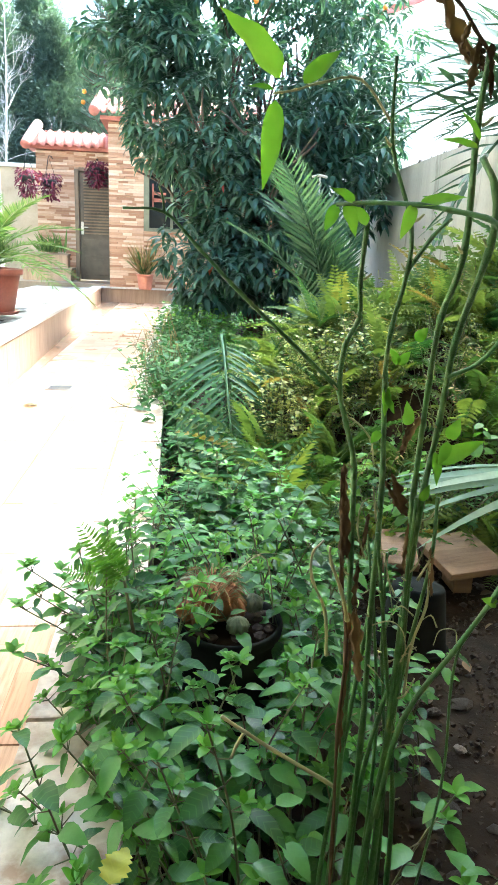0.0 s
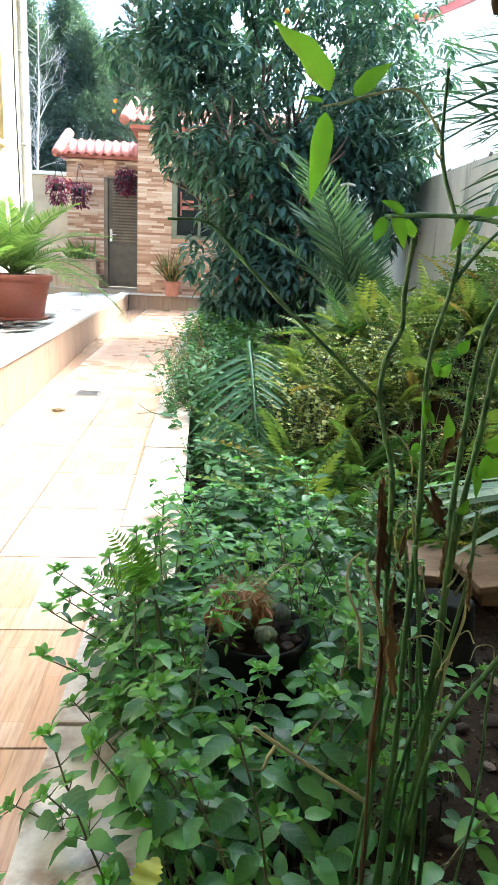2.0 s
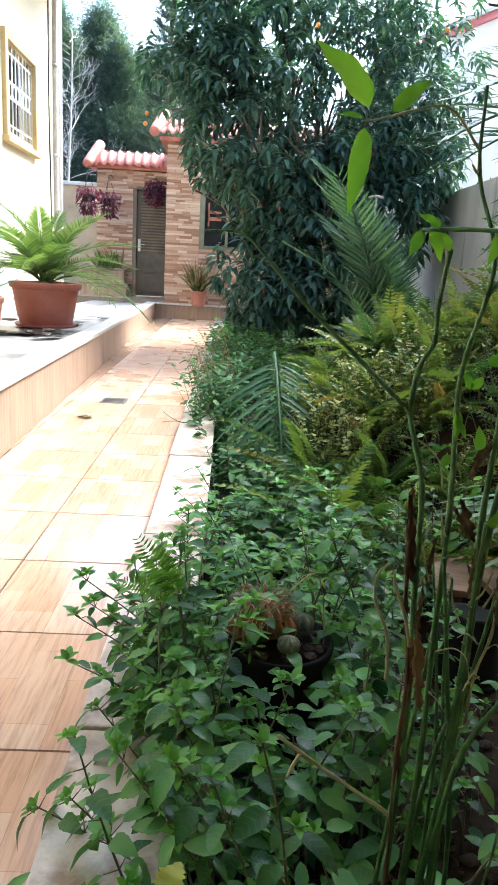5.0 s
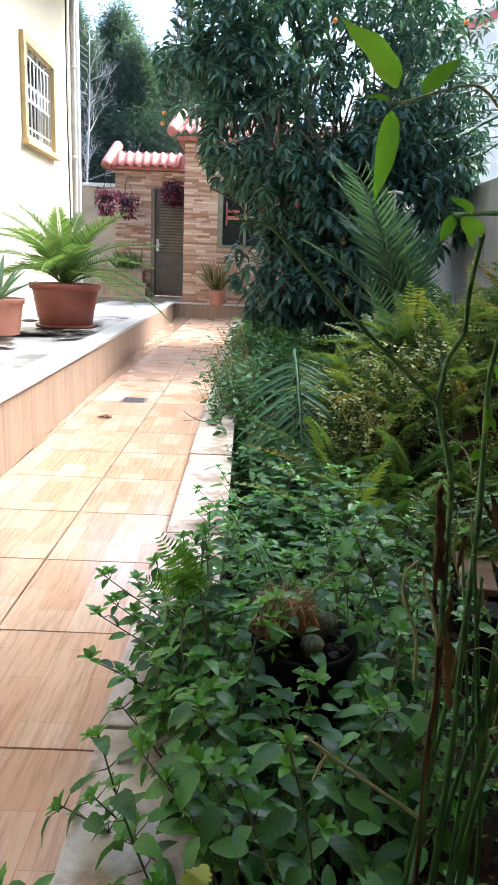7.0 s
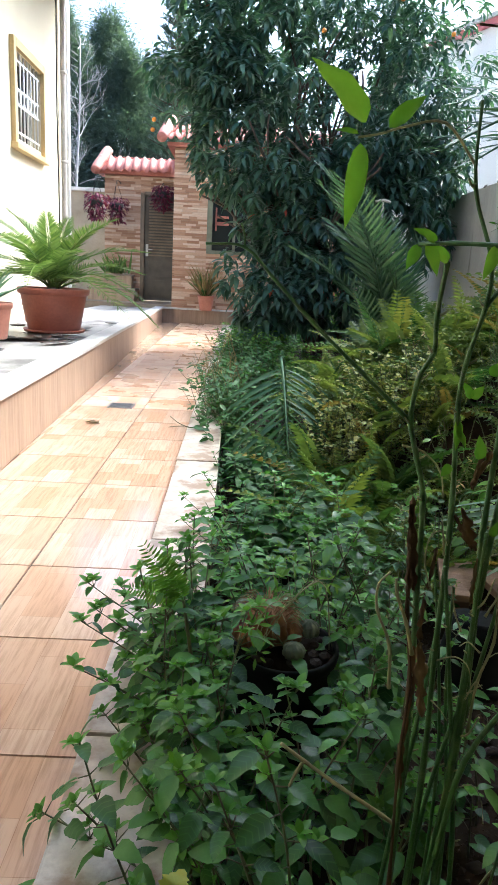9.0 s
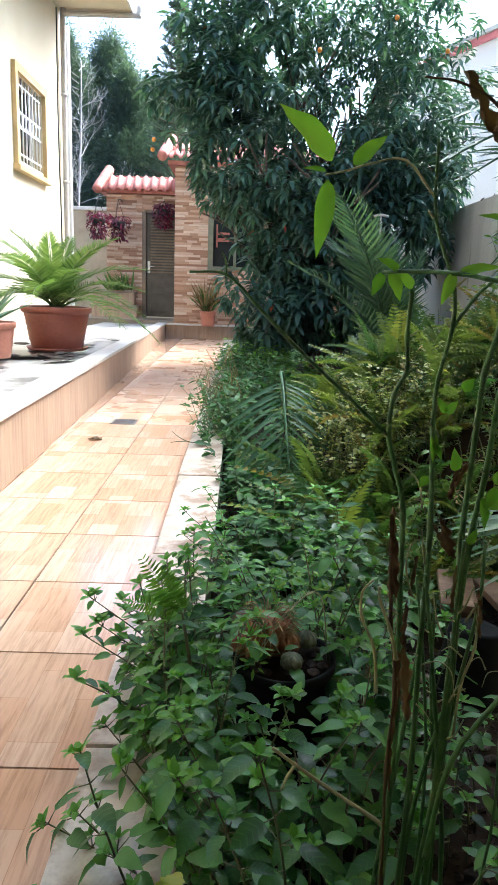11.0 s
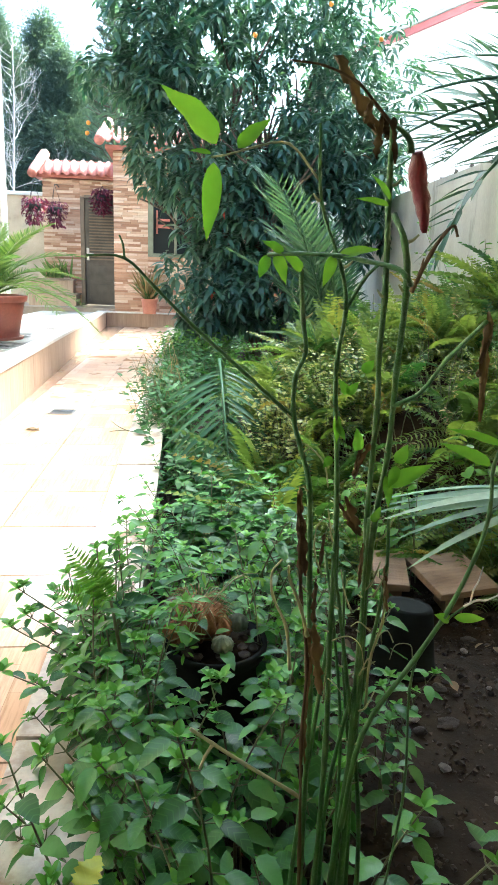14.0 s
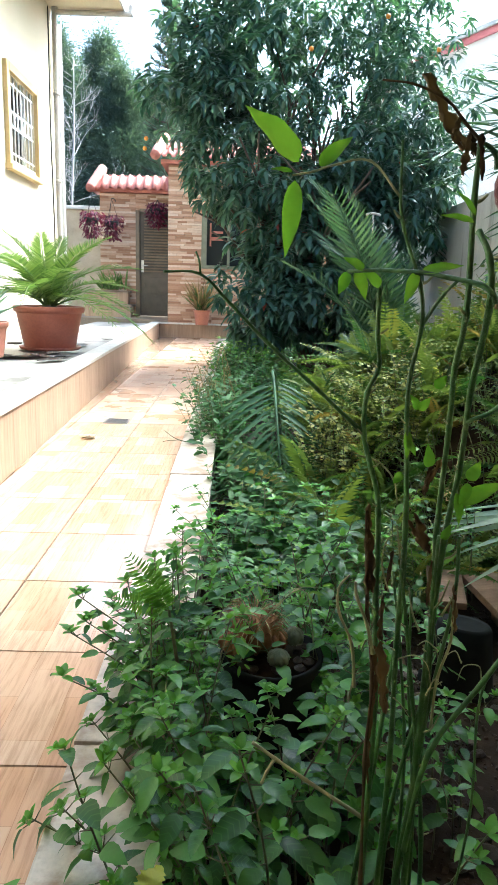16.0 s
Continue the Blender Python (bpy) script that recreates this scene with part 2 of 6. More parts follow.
M_PALM = leaf_material("palm_leaflet", (0.042, 0.098, 0.055), (0.088, 0.155, 0.088), 0.0, 0.5, 0.25, island=True)
M_FROND = leaf_material("dark_palm_leaflet", (0.022, 0.080, 0.035), (0.058, 0.135, 0.06), 0.0, 0.6, 0.25, island=True)
M_CYCAD = leaf_material("cycad_leaflet", (0.10, 0.18, 0.05), (0.24, 0.34, 0.11), 0.0, 0.38, 0.3, island=True)
M_AGAVE = leaf_material("striped_pale_leaf", (0.11, 0.19, 0.13), (0.21, 0.29, 0.20), 0.0, 0.6, 0.2)
M_PEPPERLEAF = leaf_material("chilli_leaf", (0.095, 0.23, 0.026), (0.165, 0.33, 0.045), 0.0, 0.4, 0.45)
M_CHILLI = surface("wrinkled_red_chilli", [(0.3, (0.09, 0.006, 0.014)), (0.7, (0.19, 0.012, 0.028))], 30, 0.35, 60, 0.8)
M_FRUIT = surface("orange_fruit", [(0.3, (0.75, 0.22, 0.02)), (0.7, (0.85, 0.32, 0.04))], 20, 0.5)
M_PURPLE = leaf_material("purple_trailing_leaf", (0.06, 0.008, 0.025), (0.18, 0.02, 0.06), 0.0, 0.5, 0.25, island=True)
M_CACTUS = surface("grey_green_cactus", [(0.3, (0.09, 0.12, 0.07)), (0.7, (0.2, 0.23, 0.16))], 40, 0.8, 90, 0.6)
M_DEADCACTUS = surface("brown_dead_cactus", [(0.3, (0.16, 0.075, 0.03)), (0.7, (0.34, 0.18, 0.08))], 25, 0.85, 70, 0.9)
M_BOARD = surface("weathered_board", [(0.3, (0.13, 0.082, 0.05)), (0.7, (0.25, 0.165, 0.105))], 6, 0.8, 50, 0.6, stretch=(0.6, 6, 6))
M_STRAW = leaf_material("dry_straw", (0.16, 0.11, 0.055), (0.40, 0.30, 0.15), 0.0, 0.8, 0.2, island=True)

M_GLASS = bpy.data.materials.new("window_glass")
M_GLASS.use_nodes = True
M_GLASS.node_tree.nodes["Principled BSDF"].inputs["Base Color"].default_value = (0.03, 0.035, 0.035, 1)
M_GLASS.node_tree.nodes["Principled BSDF"].inputs["Roughness"].default_value = 0.06


# ---- building helpers ----
def mesh_of(name, V, F, mat, smooth=True):
    me = bpy.data.meshes.new(name)
    V = np.asarray(V, dtype=np.float32).reshape(-1, 3)
    if isinstance(F, np.ndarray):
        k, n = F.shape[1], F.shape[0]
        me.vertices.add(len(V)); me.vertices.foreach_set("co", V.ravel())
        me.loops.add(n * k); me.loops.foreach_set("vertex_index", F.astype(np.int32).ravel())
        me.polygons.add(n); me.polygons.foreach_set("loop_start", np.arange(0, n * k, k, dtype=np.int32))
        me.update(calc_edges=True)
    else:
        me.from_pydata(V.tolist(), [], F)
    me.materials.append(mat)
    me.polygons.foreach_set("use_smooth", [smooth] * len(me.polygons))
    me.update()
    return me


def mesh_bm(name, bm, mat, smooth=False):
    me = bpy.data.meshes.new(name)
    bm.to_mesh(me); bm.free()
    me.materials.append(mat)
    me.polygons.foreach_set("use_smooth", [smooth] * len(me.polygons))
    return me


def thing(name, at, label, category, group="", kind=""):
    ob = new(name)
    ob.empty_display_size = 0.1
    ob.location = at
    return tagged(ob, label, category, group, kind)


def part(name, me, parent, label="", at=None, kind=""):
    ob = new(name, me)
    ob.parent = parent
    if at is not None:
        ob.matrix_basis = at if isinstance(at, Matrix) else Matrix.Translation(at)
    return tagged(ob, label, "", "", kind)


def structure(name, me, label, category):
    return tagged(new(name, me), label, category, "", "structure")


def box(bm, x0, x1, y0, y1, z0, z1):
    vs = [bm.verts.new(p) for p in ((x0, y0, z0), (x1, y0, z0), (x1, y1, z0), (x0, y1, z0), (x0, y0, z1), (x1, y0, z1), (x1, y1, z1), (x0, y1, z1))]
    for f in ((0, 3, 2, 1), (4, 5, 6, 7), (0, 1, 5, 4), (1, 2, 6, 5), (2, 3, 7, 6), (3, 0, 4, 7)):
        bm.faces.new([vs[i] for i in f])
    return vs


def boxes(name, mat, *dims, bevel=0.0):
    bm = bmesh.new()
    for d in dims:
        box(bm, *d)
    if bevel:
        bmesh.ops.bevel(bm, geom=bm.edges[:], offset=bevel, segments=2, profile=0.6, affect="EDGES")
    return mesh_bm(name, bm, mat)


def lathe(name, prof, mat, n=28, smooth=True, wob=0.0, seed=0, ribs=0, rib=0.0):
    """A turned shape from (radius, height) pairs."""
    rg = random.Random(seed)
    V, F = [], []
    for r, z in prof:
        for i in range(n):
            a = 2 * math.pi * i / n
            k = 1 + wob * (rg.random() - 0.5) + rib * math.cos(ribs * a)
            V.append((r * k * math.cos(a), r * k * math.sin(a), z))
    for j in range(len(prof) - 1):
        for i in range(n):
            F.append((j * n + i, j * n + (i + 1) % n, (j + 1) * n + (i + 1) % n, (j + 1) * n + i))
    F.append(tuple(range((len(prof) - 1) * n, len(prof) * n)))
    F.append(tuple(reversed(range(n))))
    return mesh_of(name, V, F, mat, smooth)


def smooth_line(P, step=4):
    """A Catmull-Rom line through points."""
    P = [Vector(p) for p in P]
    if len(P) < 3:
        return P
    Q = [P[0] * 2 - P[1]] + P + [P[-1] * 2 - P[-2]]
    out = []
    for i in range(1, len(Q) - 2):
        a, b, c, d = Q[i - 1:i + 3]
        for k in range(step):
            t = k / step
            out.append(0.5 * (2 * b + (c - a) * t + (2 * a - 5 * b + 4 * c - d) * t * t + (3 * b - a - 3 * c + d) * t ** 3))
    return out + [P[-1]]


def tube(P, R, n=7):
    """Vertices and faces of a tapering round stem along the points P with radii R."""
    V, F = [], []
    m = len(P)
    for i, p in enumerate(P):
        d = (P[min(i + 1, m - 1)] - P[max(i - 1, 0)]).normalized()
        u = d.orthogonal().normalized() if i == 0 else (u - d * u.dot(d)).normalized()
        w = d.cross(u)
        for k in range(n):
            a = 2 * math.pi * k / n
            V.append(p + (u * math.cos(a) + w * math.sin(a)) * R[i])
    for i in range(m - 1):
        for k in range(n):
            F.append((i * n + k, i * n + (k + 1) % n, (i + 1) * n + (k + 1) % n, (i + 1) * n + k))
    F.append(tuple(range((m - 1) * n, m * n)))
    F.append(tuple(reversed(range(n))))
    return V, F


def stem_mesh(name, lines, mat, n=7, knots=0.0, seed=0):
    """lines: (points, first radius, last radius). knots: swelling at nodes."""
    rg = random.Random(seed)
    V, F = [], []
    for P, r0, r1 in lines:
        Q = smooth_line(P)
        R = [r0 + (r1 - r0) * i / (len(Q) - 1) for i in range(len(Q))]
        R = [r * (1 + (knots if i % 4 == 0 else 0) + knots * 0.4 * rg.random()) for i, r in enumerate(R)]
        v, f = tube(Q, R, n)
        F += [tuple(i + len(V) for i in g) for g in f]
        V += v
    return mesh_of(name, [tuple(v) for v in V], F, mat)


def leaf_shape(length, width, droop=0.2, fold=0.2, n=6, base=0.7, curl=0.0, wave=0.0, teeth=0.0, tip=0.85):
    """A leaf along +y from the origin, blade up: rows of left edge, midrib, right edge."""
    V, F = [(0, 0, 0)], []
    for i in range(1, n):
        t = i / n
        w = width / 2 * (t ** base) * (1 - t) ** tip * 2.1
        y, z = length * t * (1 - 0.25 * droop * t), -droop * length * t * t
        e = fold * w + wave * width * math.sin(t * 14) * 0.5
        tz = 1 + teeth * (1 if i % 2 else -1)
        V += [(-w * tz, y + curl * t, z + e), (0, y, z), (w * tz, y + curl * t, z + e)]
    V.append((0, length * (1 - 0.25 * droop), -droop * length))
    F += [(0, 2, 1), (0, 3, 2)]
    for i in range(n - 2):
        a = 1 + 3 * i
        F += [(a, a + 1, a + 4, a + 3), (a + 1, a + 2, a + 5, a + 4)]
    a, e = 1 + 3 * (n - 2), len(V) - 1
    F += [(a, a + 1, e), (a + 1, a + 2, e)]
    return V, F


def scatter(name, shape, mats, mat, smooth=True):
    """One mesh of many copies of a small shape (V, F), at the 4 x 4 matrices given."""
    V, F = shape
    V = np.c_[np.array(V, dtype=np.float64), np.ones(len(V))]
    A = np.array([np.array(m) for m in mats])
    W = np.einsum("kij,vj->kvi", A, V)[..., :3].reshape(-1, 3)
    T = []
    for f in F:
        T += [(f[0], f[i], f[i + 1]) for i in range(1, len(f) - 1)]
    T = np.array(T)
    G = (T[None] + (np.arange(len(mats)) * len(V))[:, None, None]).reshape(-1, 3)
    return mesh_of(name, W, G, mat, smooth)


def aim(at, way, up=(0, 0, 1), size=1.0, roll=0.0):
    """The matrix that lays a leaf (along +y, face +z) at a place, pointing along way."""
    y = Vector(way).normalized()
    x = y.cross(Vector(up))
    x = x.normalized() if x.length > 1e-4 else y.orthogonal().normalized()
    z = x.cross(y)
    m = Matrix((x, y, z)).transposed().to_4x4()
    m = Matrix.Translation(at) @ m @ Matrix.Rotation(roll, 4, "Y") @ Matrix.Scale(size, 4)
    return m


# ---- ground and paved structure ----
def edge_x(y):
    """The terrace's front edge leans slightly away from the path."""
    return -0.478 - 0.034 * (y - 4.2)


def top_z(y):
    return 0.345 - 0.008 * (y - 4.2)


def ground():
    xs = [-400, -60, -12, -4, -2.2, 0.52] + [0.52 + 0.09 * i for i in range(1, 30)] + [3.4, 5, 12, 60, 400]
    ys = [-400, -60, -6, -1, 0.2] + [0.2 + 0.1 * i for i in range(1, 90)] + [9.6, 11, 13, 16, 22, 40, 90, 400]
    V, F = [], []
    for y in ys:
        for x in xs:
            z = -0.16
            if 0.55 < x < 3.3 and 0.1 < y < 12:
                z = -0.10 + 0.05 * noise.noise((x * 2.1, y * 2.1, 0)) + 0.022 * noise.noise((x * 9, y * 9, 3))
            V.append((x, y, z))
    n = len(xs)
    for j in range(len(ys) - 1):
        for i in range(n - 1):
            F.append((j * n + i, j * n + i + 1, (j + 1) * n + i + 1, (j + 1) * n + i))
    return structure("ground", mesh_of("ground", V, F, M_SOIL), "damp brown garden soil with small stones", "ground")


soil = ground()
T = 0.43
path_floor = structure("floor_path", boxes("path_bed", M_GROUT, (-1.0, 0.34, -2.6, 13.3, -0.15, -0.006)), "glazed parquet-print tile path beside the planted bed", "path")
terrace = structure("floor_terrace", mesh_of("terrace", [(-1.9, -2.6, 0.33), (edge_x(-2.6) - 0.02, -2.6, top_z(-2.6) - 0.03), (edge_x(13) - 0.02, 13.0, 0.245), (-1.9, 13.0, 0.245),
                                                         (-1.9, -2.6, -0.1), (edge_x(-2.6) - 0.02, -2.6, -0.1), (edge_x(13) - 0.02, 13.0, -0.1), (-1.9, 13.0, -0.1)],
                                              [(0, 1, 2, 3), (0, 4, 5, 1), (1, 5, 6, 2), (2, 6, 7, 3), (3, 7, 4, 0)], M_TERRACE, False),
                    "pale raised terrace floor with dark damp stains", "terrace")
landing = structure("floor_landing", boxes("landing", M_LANDING, (-2.7, 0.6, 13.06, 14.6, -0.1, 0.31)), "brown tiled landing in front of the gate door", "landing")


# ---- house on the terrace ----
HX = -1.9
house = thing("house", (HX, 10.3, 0.0), "cream plastered house with a barred window", "house")
WY0, WY1, WZ0, WZ1 = -2.0, -0.97, 2.24, 3.12
part("wall", boxes("house_wall", M_PLASTER, (-0.25, 0, -13.0, WY0, 0, 4.4), (-0.25, 0, WY1, 0, 0, 4.4), (-0.25, 0, WY0, WY1, 0, WZ0), (-0.25, 0, WY0, WY1, WZ1, 4.4), (-4.5, -0.25, -0.25, 0, 0, 4.4)), house)
roof = part("roof_slab", boxes("roof_slab", M_PLASTER, (-4.6, 0.95, -13.0, 0.06, 4.41, 4.62), bevel=0.01), house, "pale overhanging roof slab")
part("fascia", boxes("roof_fascia", M_WHITE, (0.955, 0.98, -13.0, 0.06, 4.40, 4.72)), roof, "white eaves board")
win = part("window", boxes("window_back", M_DARK, (-0.24, -0.2, WY0, WY1, WZ0, WZ1)), house)
part("window_frame", boxes("window_frame", M_TRIM, (-0.2, 0.05, WY0 - 0.09, WY0 - 0.003, WZ0 - 0.07, WZ1 + 0.09), (-0.2, 0.05, WY1 + 0.003, WY1 + 0.09, WZ0 - 0.07, WZ1 + 0.09), (-0.2, 0.05, WY0, WY1, WZ1 + 0.003, WZ1 + 0.09), bevel=0.006), win, "ochre painted window surround")
part("window_sill", boxes("window_sill", M_TRIM, (-0.2, 0.08, WY0 - 0.12, WY1 + 0.12, WZ0 - 0.13, WZ0 - 0.07), bevel=0.008), win)
part("pane", boxes("pane", M_GLASS, (-0.17, -0.16, WY0 + 0.01, WY1 - 0.01, WZ0 + 0.01, WZ1 - 0.01)), win)
part("sash", boxes("sash", M_WHITE, (-0.155, -0.12, -1.52, -1.45, WZ0, WZ1), (-0.155, -0.12, WY0, WY0 + 0.05, WZ0, WZ1), (-0.155, -0.12, WY1 - 0.05, WY1, WZ0, WZ1)), win)
for i in range(8):
    y = WY0 + 0.065 + i * 0.129
    part("grille_bar", stem_mesh("grille_bar", [([(-0.02, y, WZ0), (-0.02, y, WZ1)], 0.009, 0.009)], M_WHITE, 8), win)
for z in (2.32, 2.60, 2.76, 3.04):
    part("grille_rail", boxes("grille_rail", M_WHITE, (-0.026, -0.014, WY0, WY1, z - 0.01, z + 0.01)), win)
for i in range(7):
    y = WY0 + 0.13 + i * 0.129
    ring = [(-0.02, y + 0.05 * math.cos(a), 2.68 + 0.07 * math.sin(a)) for a in [k * math.pi / 5 for k in range(11)]]
    part("grille_scroll", stem_mesh("grille_scroll", [(ring, 0.006, 0.006)], M_WHITE, 6), win)

downpipe = thing("downpipe", (HX + 0.06, 10.22, 0.27), "grey plastic rain pipe on the house corner", "pipe")
part("pipe", stem_mesh("pipe", [([(0, 0, 0), (0, 0, 4.0), (0.02, 0, 4.06), (0.08, 0, 4.08), (0.95, 0, 4.09), (0.99, 0, 4.1), (1.0, 0, 4.2)], 0.035, 0.035)], M_PIPE, 10), downpipe)
for z in (0.9, 2.0, 3.1):
    part("bracket", lathe("bracket", [(0.036, -0.02), (0.045, -0.02), (0.045, 0.02), (0.036, 0.02)], M_PIPE, 12), downpipe, at=(0, 0, z))
pale_pipe = thing("white_pipe", (HX + 0.07, 10.42, 0.27), "thin white plastic pipe beside the rain pipe", "pipe")
part("pipe", stem_mesh("thin_pipe", [([(0, 0, 0), (0, 0, 4.0)], 0.03, 0.03)], M_WHITE, 10), pale_pipe)
cable = thing("cable", (HX + 0.012, 10.08, 0.27), "black cable running up the house wall", "cable")
part("wire", stem_mesh("wire", [([(0, 0, 0), (0.004, 0.02, 1.3), (0, -0.02, 2.6), (0.002, 0.0, 4.1)], 0.008, 0.008)], M_BLACKPOT, 6), cable)


# ---- unseen slab and walls behind and above the camera, added to shade the bed ----
structure("ceiling_shade", boxes("shade_slab", M_DOORFRAME, (0.55, 3.0, -3.0, 3.5, 2.9, 3.1), (-1.9, 0.548, -3.0, 0.6, 2.9, 3.1)), "plain brown slab added out of view to shade the near bed", "ceiling")
structure("wall_east", boxes("shade_side_wall", M_PLASTER, (2.0, 2.15, -2.65, 2.1, -0.16, 2.9)), "plain cream wall added out of view to shade the bed's right", "wall")
structure("wall_south", boxes("shade_rear_wall", M_PLASTER, (-1.9, 3.0, -2.9, -2.65, -0.16, 2.9)), "plain cream wall added out of view behind the camera", "wall")


# ---- gate house ----
def ledger(name, x0, x1, z0, z1, seed, depth=0.03):
    """Stacked split-stone facing: courses of strips of uneven length and depth on the y = 0 plane, front at -depth."""
    rg = random.Random(seed)
    bm = bmesh.new()
    z = z0
    while z < z1 - 0.01:
        h = min(rg.choice((0.034, 0.04, 0.048)), z1 - z)
        x = x0
        while x < x1 - 0.01:
            w = rg.uniform(0.12, 0.34)
            if x1 - x - w < 0.08:
                w = x1 - x
            box(bm, x + 0.002, x + w - 0.002, -depth - rg.uniform(0, 0.022), 0.0, z + 0.002, z + h - 0.002)
            x += w
        z += h
    return mesh_bm(name, bm, M_STONE_I)


M_STONE_I, n_, l_, b_ = material("ledger_stone_strips")
v_ = coords(n_, l_, (1, 1, 3))
c_ = ramp(n_, l_, n_.new("ShaderNodeNewGeometry").outputs["Random Per Island"], [(0.0, (0.36, 0.19, 0.115)), (0.35, (0.54, 0.33, 0.21)), (0.7, (0.66, 0.46, 0.33)), (1.0, (0.78, 0.62, 0.48))])
f_ = noise_tex(n_, l_, v_, 25, 6, 0.65)
l_.new(blend(n_, l_, 0.5, c_, ramp(n_, l_, f_, [(0.3, (0.6, 0.58, 0.55)), (0.7, (1, 1, 1))]), "MULTIPLY"), b_.inputs["Base Color"])
b_.inputs["Roughness"].default_value = 0.85
bump(n_, l_, f_, 0.6, 0.01, b_)

gate = thing("gate_house", (-1.33, 14.2, 0.31), "stone-clad gate wall with a tiled coping", "gatehouse")
part("wall", boxes("gate_wall", M_STONE, (-0.72, 0.0, 0, 0.3, 0, 2.32), (0.0, 0.75, 0, 0.3, 2.02, 2.32)), gate)
part("stone_facing", ledger("stone_facing", -0.72, -0.03, 0.0, 2.32, 5), gate, "stacked pinkish split-stone strips", kind="stuff")
part("stone_facing", ledger("stone_facing", -0.03, 0.72, 2.05, 2.32, 6), gate, "stacked pinkish split-stone strips", kind="stuff")


def pantile(name, length, w=0.2):
    """A barrel roof tile with a flat pan beside it, along +y."""
    V, F, n = [], [], 12
    m = n + 1
    for j, y in enumerate((0.0, length)):
        for lift in (0.0, 0.014):
            for i in range(m):
                t = i / n
                u = min(1.0, t / 0.62)
                z = 0.052 * math.sin(math.pi * u) ** 0.8 if t < 0.62 else -0.004
                V.append(((t - 0.5) * w * 1.03, y, z * (1 - 0.1 * j) + lift))
    for i in range(n):
        F += [(m + i, m + i + 1, 3 * m + i + 1, 3 * m + i), (i, 2 * m + i, 2 * m + i + 1, i + 1), (i, i + 1, m + i + 1, m + i), (2 * m + i, 3 * m + i, 3 * m + i + 1, 2 * m + i + 1)]
    F += [(0, m, 3 * m, 2 * m), (n, 2 * m + n, 3 * m + n, m + n)]
    return mesh_of(name, V, F, M_ROOF)


TILE_ME = pantile("roof_tile", 0.46, 0.16)
RIDGE_ME = stem_mesh("ridge_tile", [([(0, 0, 0), (0, 0.2, 0.01), (0, 0.42, 0.0)], 0.085, 0.095)], M_ROOF, 12)
coping = part("coping", boxes("coping_board", M_ROOF, (-0.85, 0.72, -0.12, 0.42, 2.33, 2.39)), gate)
for i in range(10):
    part("roof_tile", TILE_ME, coping, at=pose(-0.76 + i * 0.16, -0.2, 2.36, 38, 0, 0))
    part("roof_tile", TILE_ME, coping, at=pose(-0.76 + i * 0.16, 0.56, 2.36, 38, 0, 180))
for i in range(2):
    part("ridge_tile", RIDGE_ME, coping, at=pose(-0.86 + 0.05 * i, -0.26 + i * 0.3, 2.36 + 0.2 * i, 36, 0, -14))

door = tagged(new("door_1", boxes("door_leaf", M_DOOR, (-1.28, -0.58, 14.22, 14.27, 0.33, 2.3), bevel=0.004)), "dark louvred metal gate door, closed", "door", "", "structure")
part("door_frame", boxes("door_frame", M_DOORFRAME, (-1.36, -1.285, 14.15, 14.3, 0.31, 2.33), (-1.28, -0.58, 14.15, 14.3, 2.305, 2.36), bevel=0.004), door, "brown frame")
for i in range(19):
    part("slat", boxes("slat", M_DOORFRAME, (-1.2, -0.62, 14.18, 14.218, 1.18 + i * 0.055, 1.205 + i * 0.055)), door)
part("lower_panel", boxes("lower_panel", M_DOOR, (-1.2, -0.62, 14.2, 14.218, 0.42, 0.72), (-1.2, -0.62, 14.2, 14.218, 0.78, 1.08), bevel=0.004), door)
hdl = part("door_handle", stem_mesh("door_handle", [([(-1.235, 14.21, 1.3), (-1.235, 14.16, 1.3), (-1.2, 14.15, 1.3), (-1.12, 14.15, 1.295)], 0.011, 0.009)], M_STEEL, 8), door, "steel lever handle")
part("handle_plate", boxes("handle_plate", M_STEEL, (-1.26, -1.21, 14.206, 14.219, 1.17, 1.4), bevel=0.003), hdl)

room = thing("garden_room", (-0.62, 13.06, 0.25), "stone-clad garden room with a tiled roof", "outbuilding")
part("wall", boxes("room_wall", M_STONE, (0.03, 0.62, 0.0, 0.25, 0, 2.74), (0.62, 1.55, 0.0, 0.25, 0, 1.02), (0.62, 1.55, 0.0, 0.25, 2.0, 2.74), (1.55, 3.4, 0.0, 0.25, 0, 2.74), (0.03, 0.28, 0.25, 1.6, 0, 2.74)), room)
part("stone_facing", ledger("stone_facing", 0.0, 0.6, 0.0, 2.74, 8), room, "stacked pinkish split-stone strips", kind="stuff")
part("stone_facing", ledger("stone_facing", 0.6, 1.55, 0.0, 1.0, 9), room, "stacked pinkish split-stone strips", kind="stuff")
part("stone_facing", ledger("stone_facing", 1.57, 3.4, 0.0, 2.74, 10), room, "stacked pinkish split-stone strips", kind="stuff")
part("stone_facing", ledger("stone_facing", 0.6, 1.55, 2.02, 2.74, 11), room, "stacked pinkish split-stone strips", kind="stuff")
rw = part("window", boxes("room_window_back", M_DARK, (0.62, 1.55, 0.2, 0.24, 1.02, 2.0)), room)
part("window_frame", boxes("room_window_frame", M_GREENFRAME, (0.6, 0.69, -0.05, 0.16, 1.0, 2.02), (1.48, 1.57, -0.05, 0.16, 1.0, 2.02), (0.69, 1.48, -0.05, 0.16, 1.95, 2.02), (0.69, 1.48, -0.05, 0.16, 1.0, 1.06), (1.06, 1.11, -0.03, 0.14, 1.06, 1.95), bevel=0.004), rw, "grey-green painted frame")
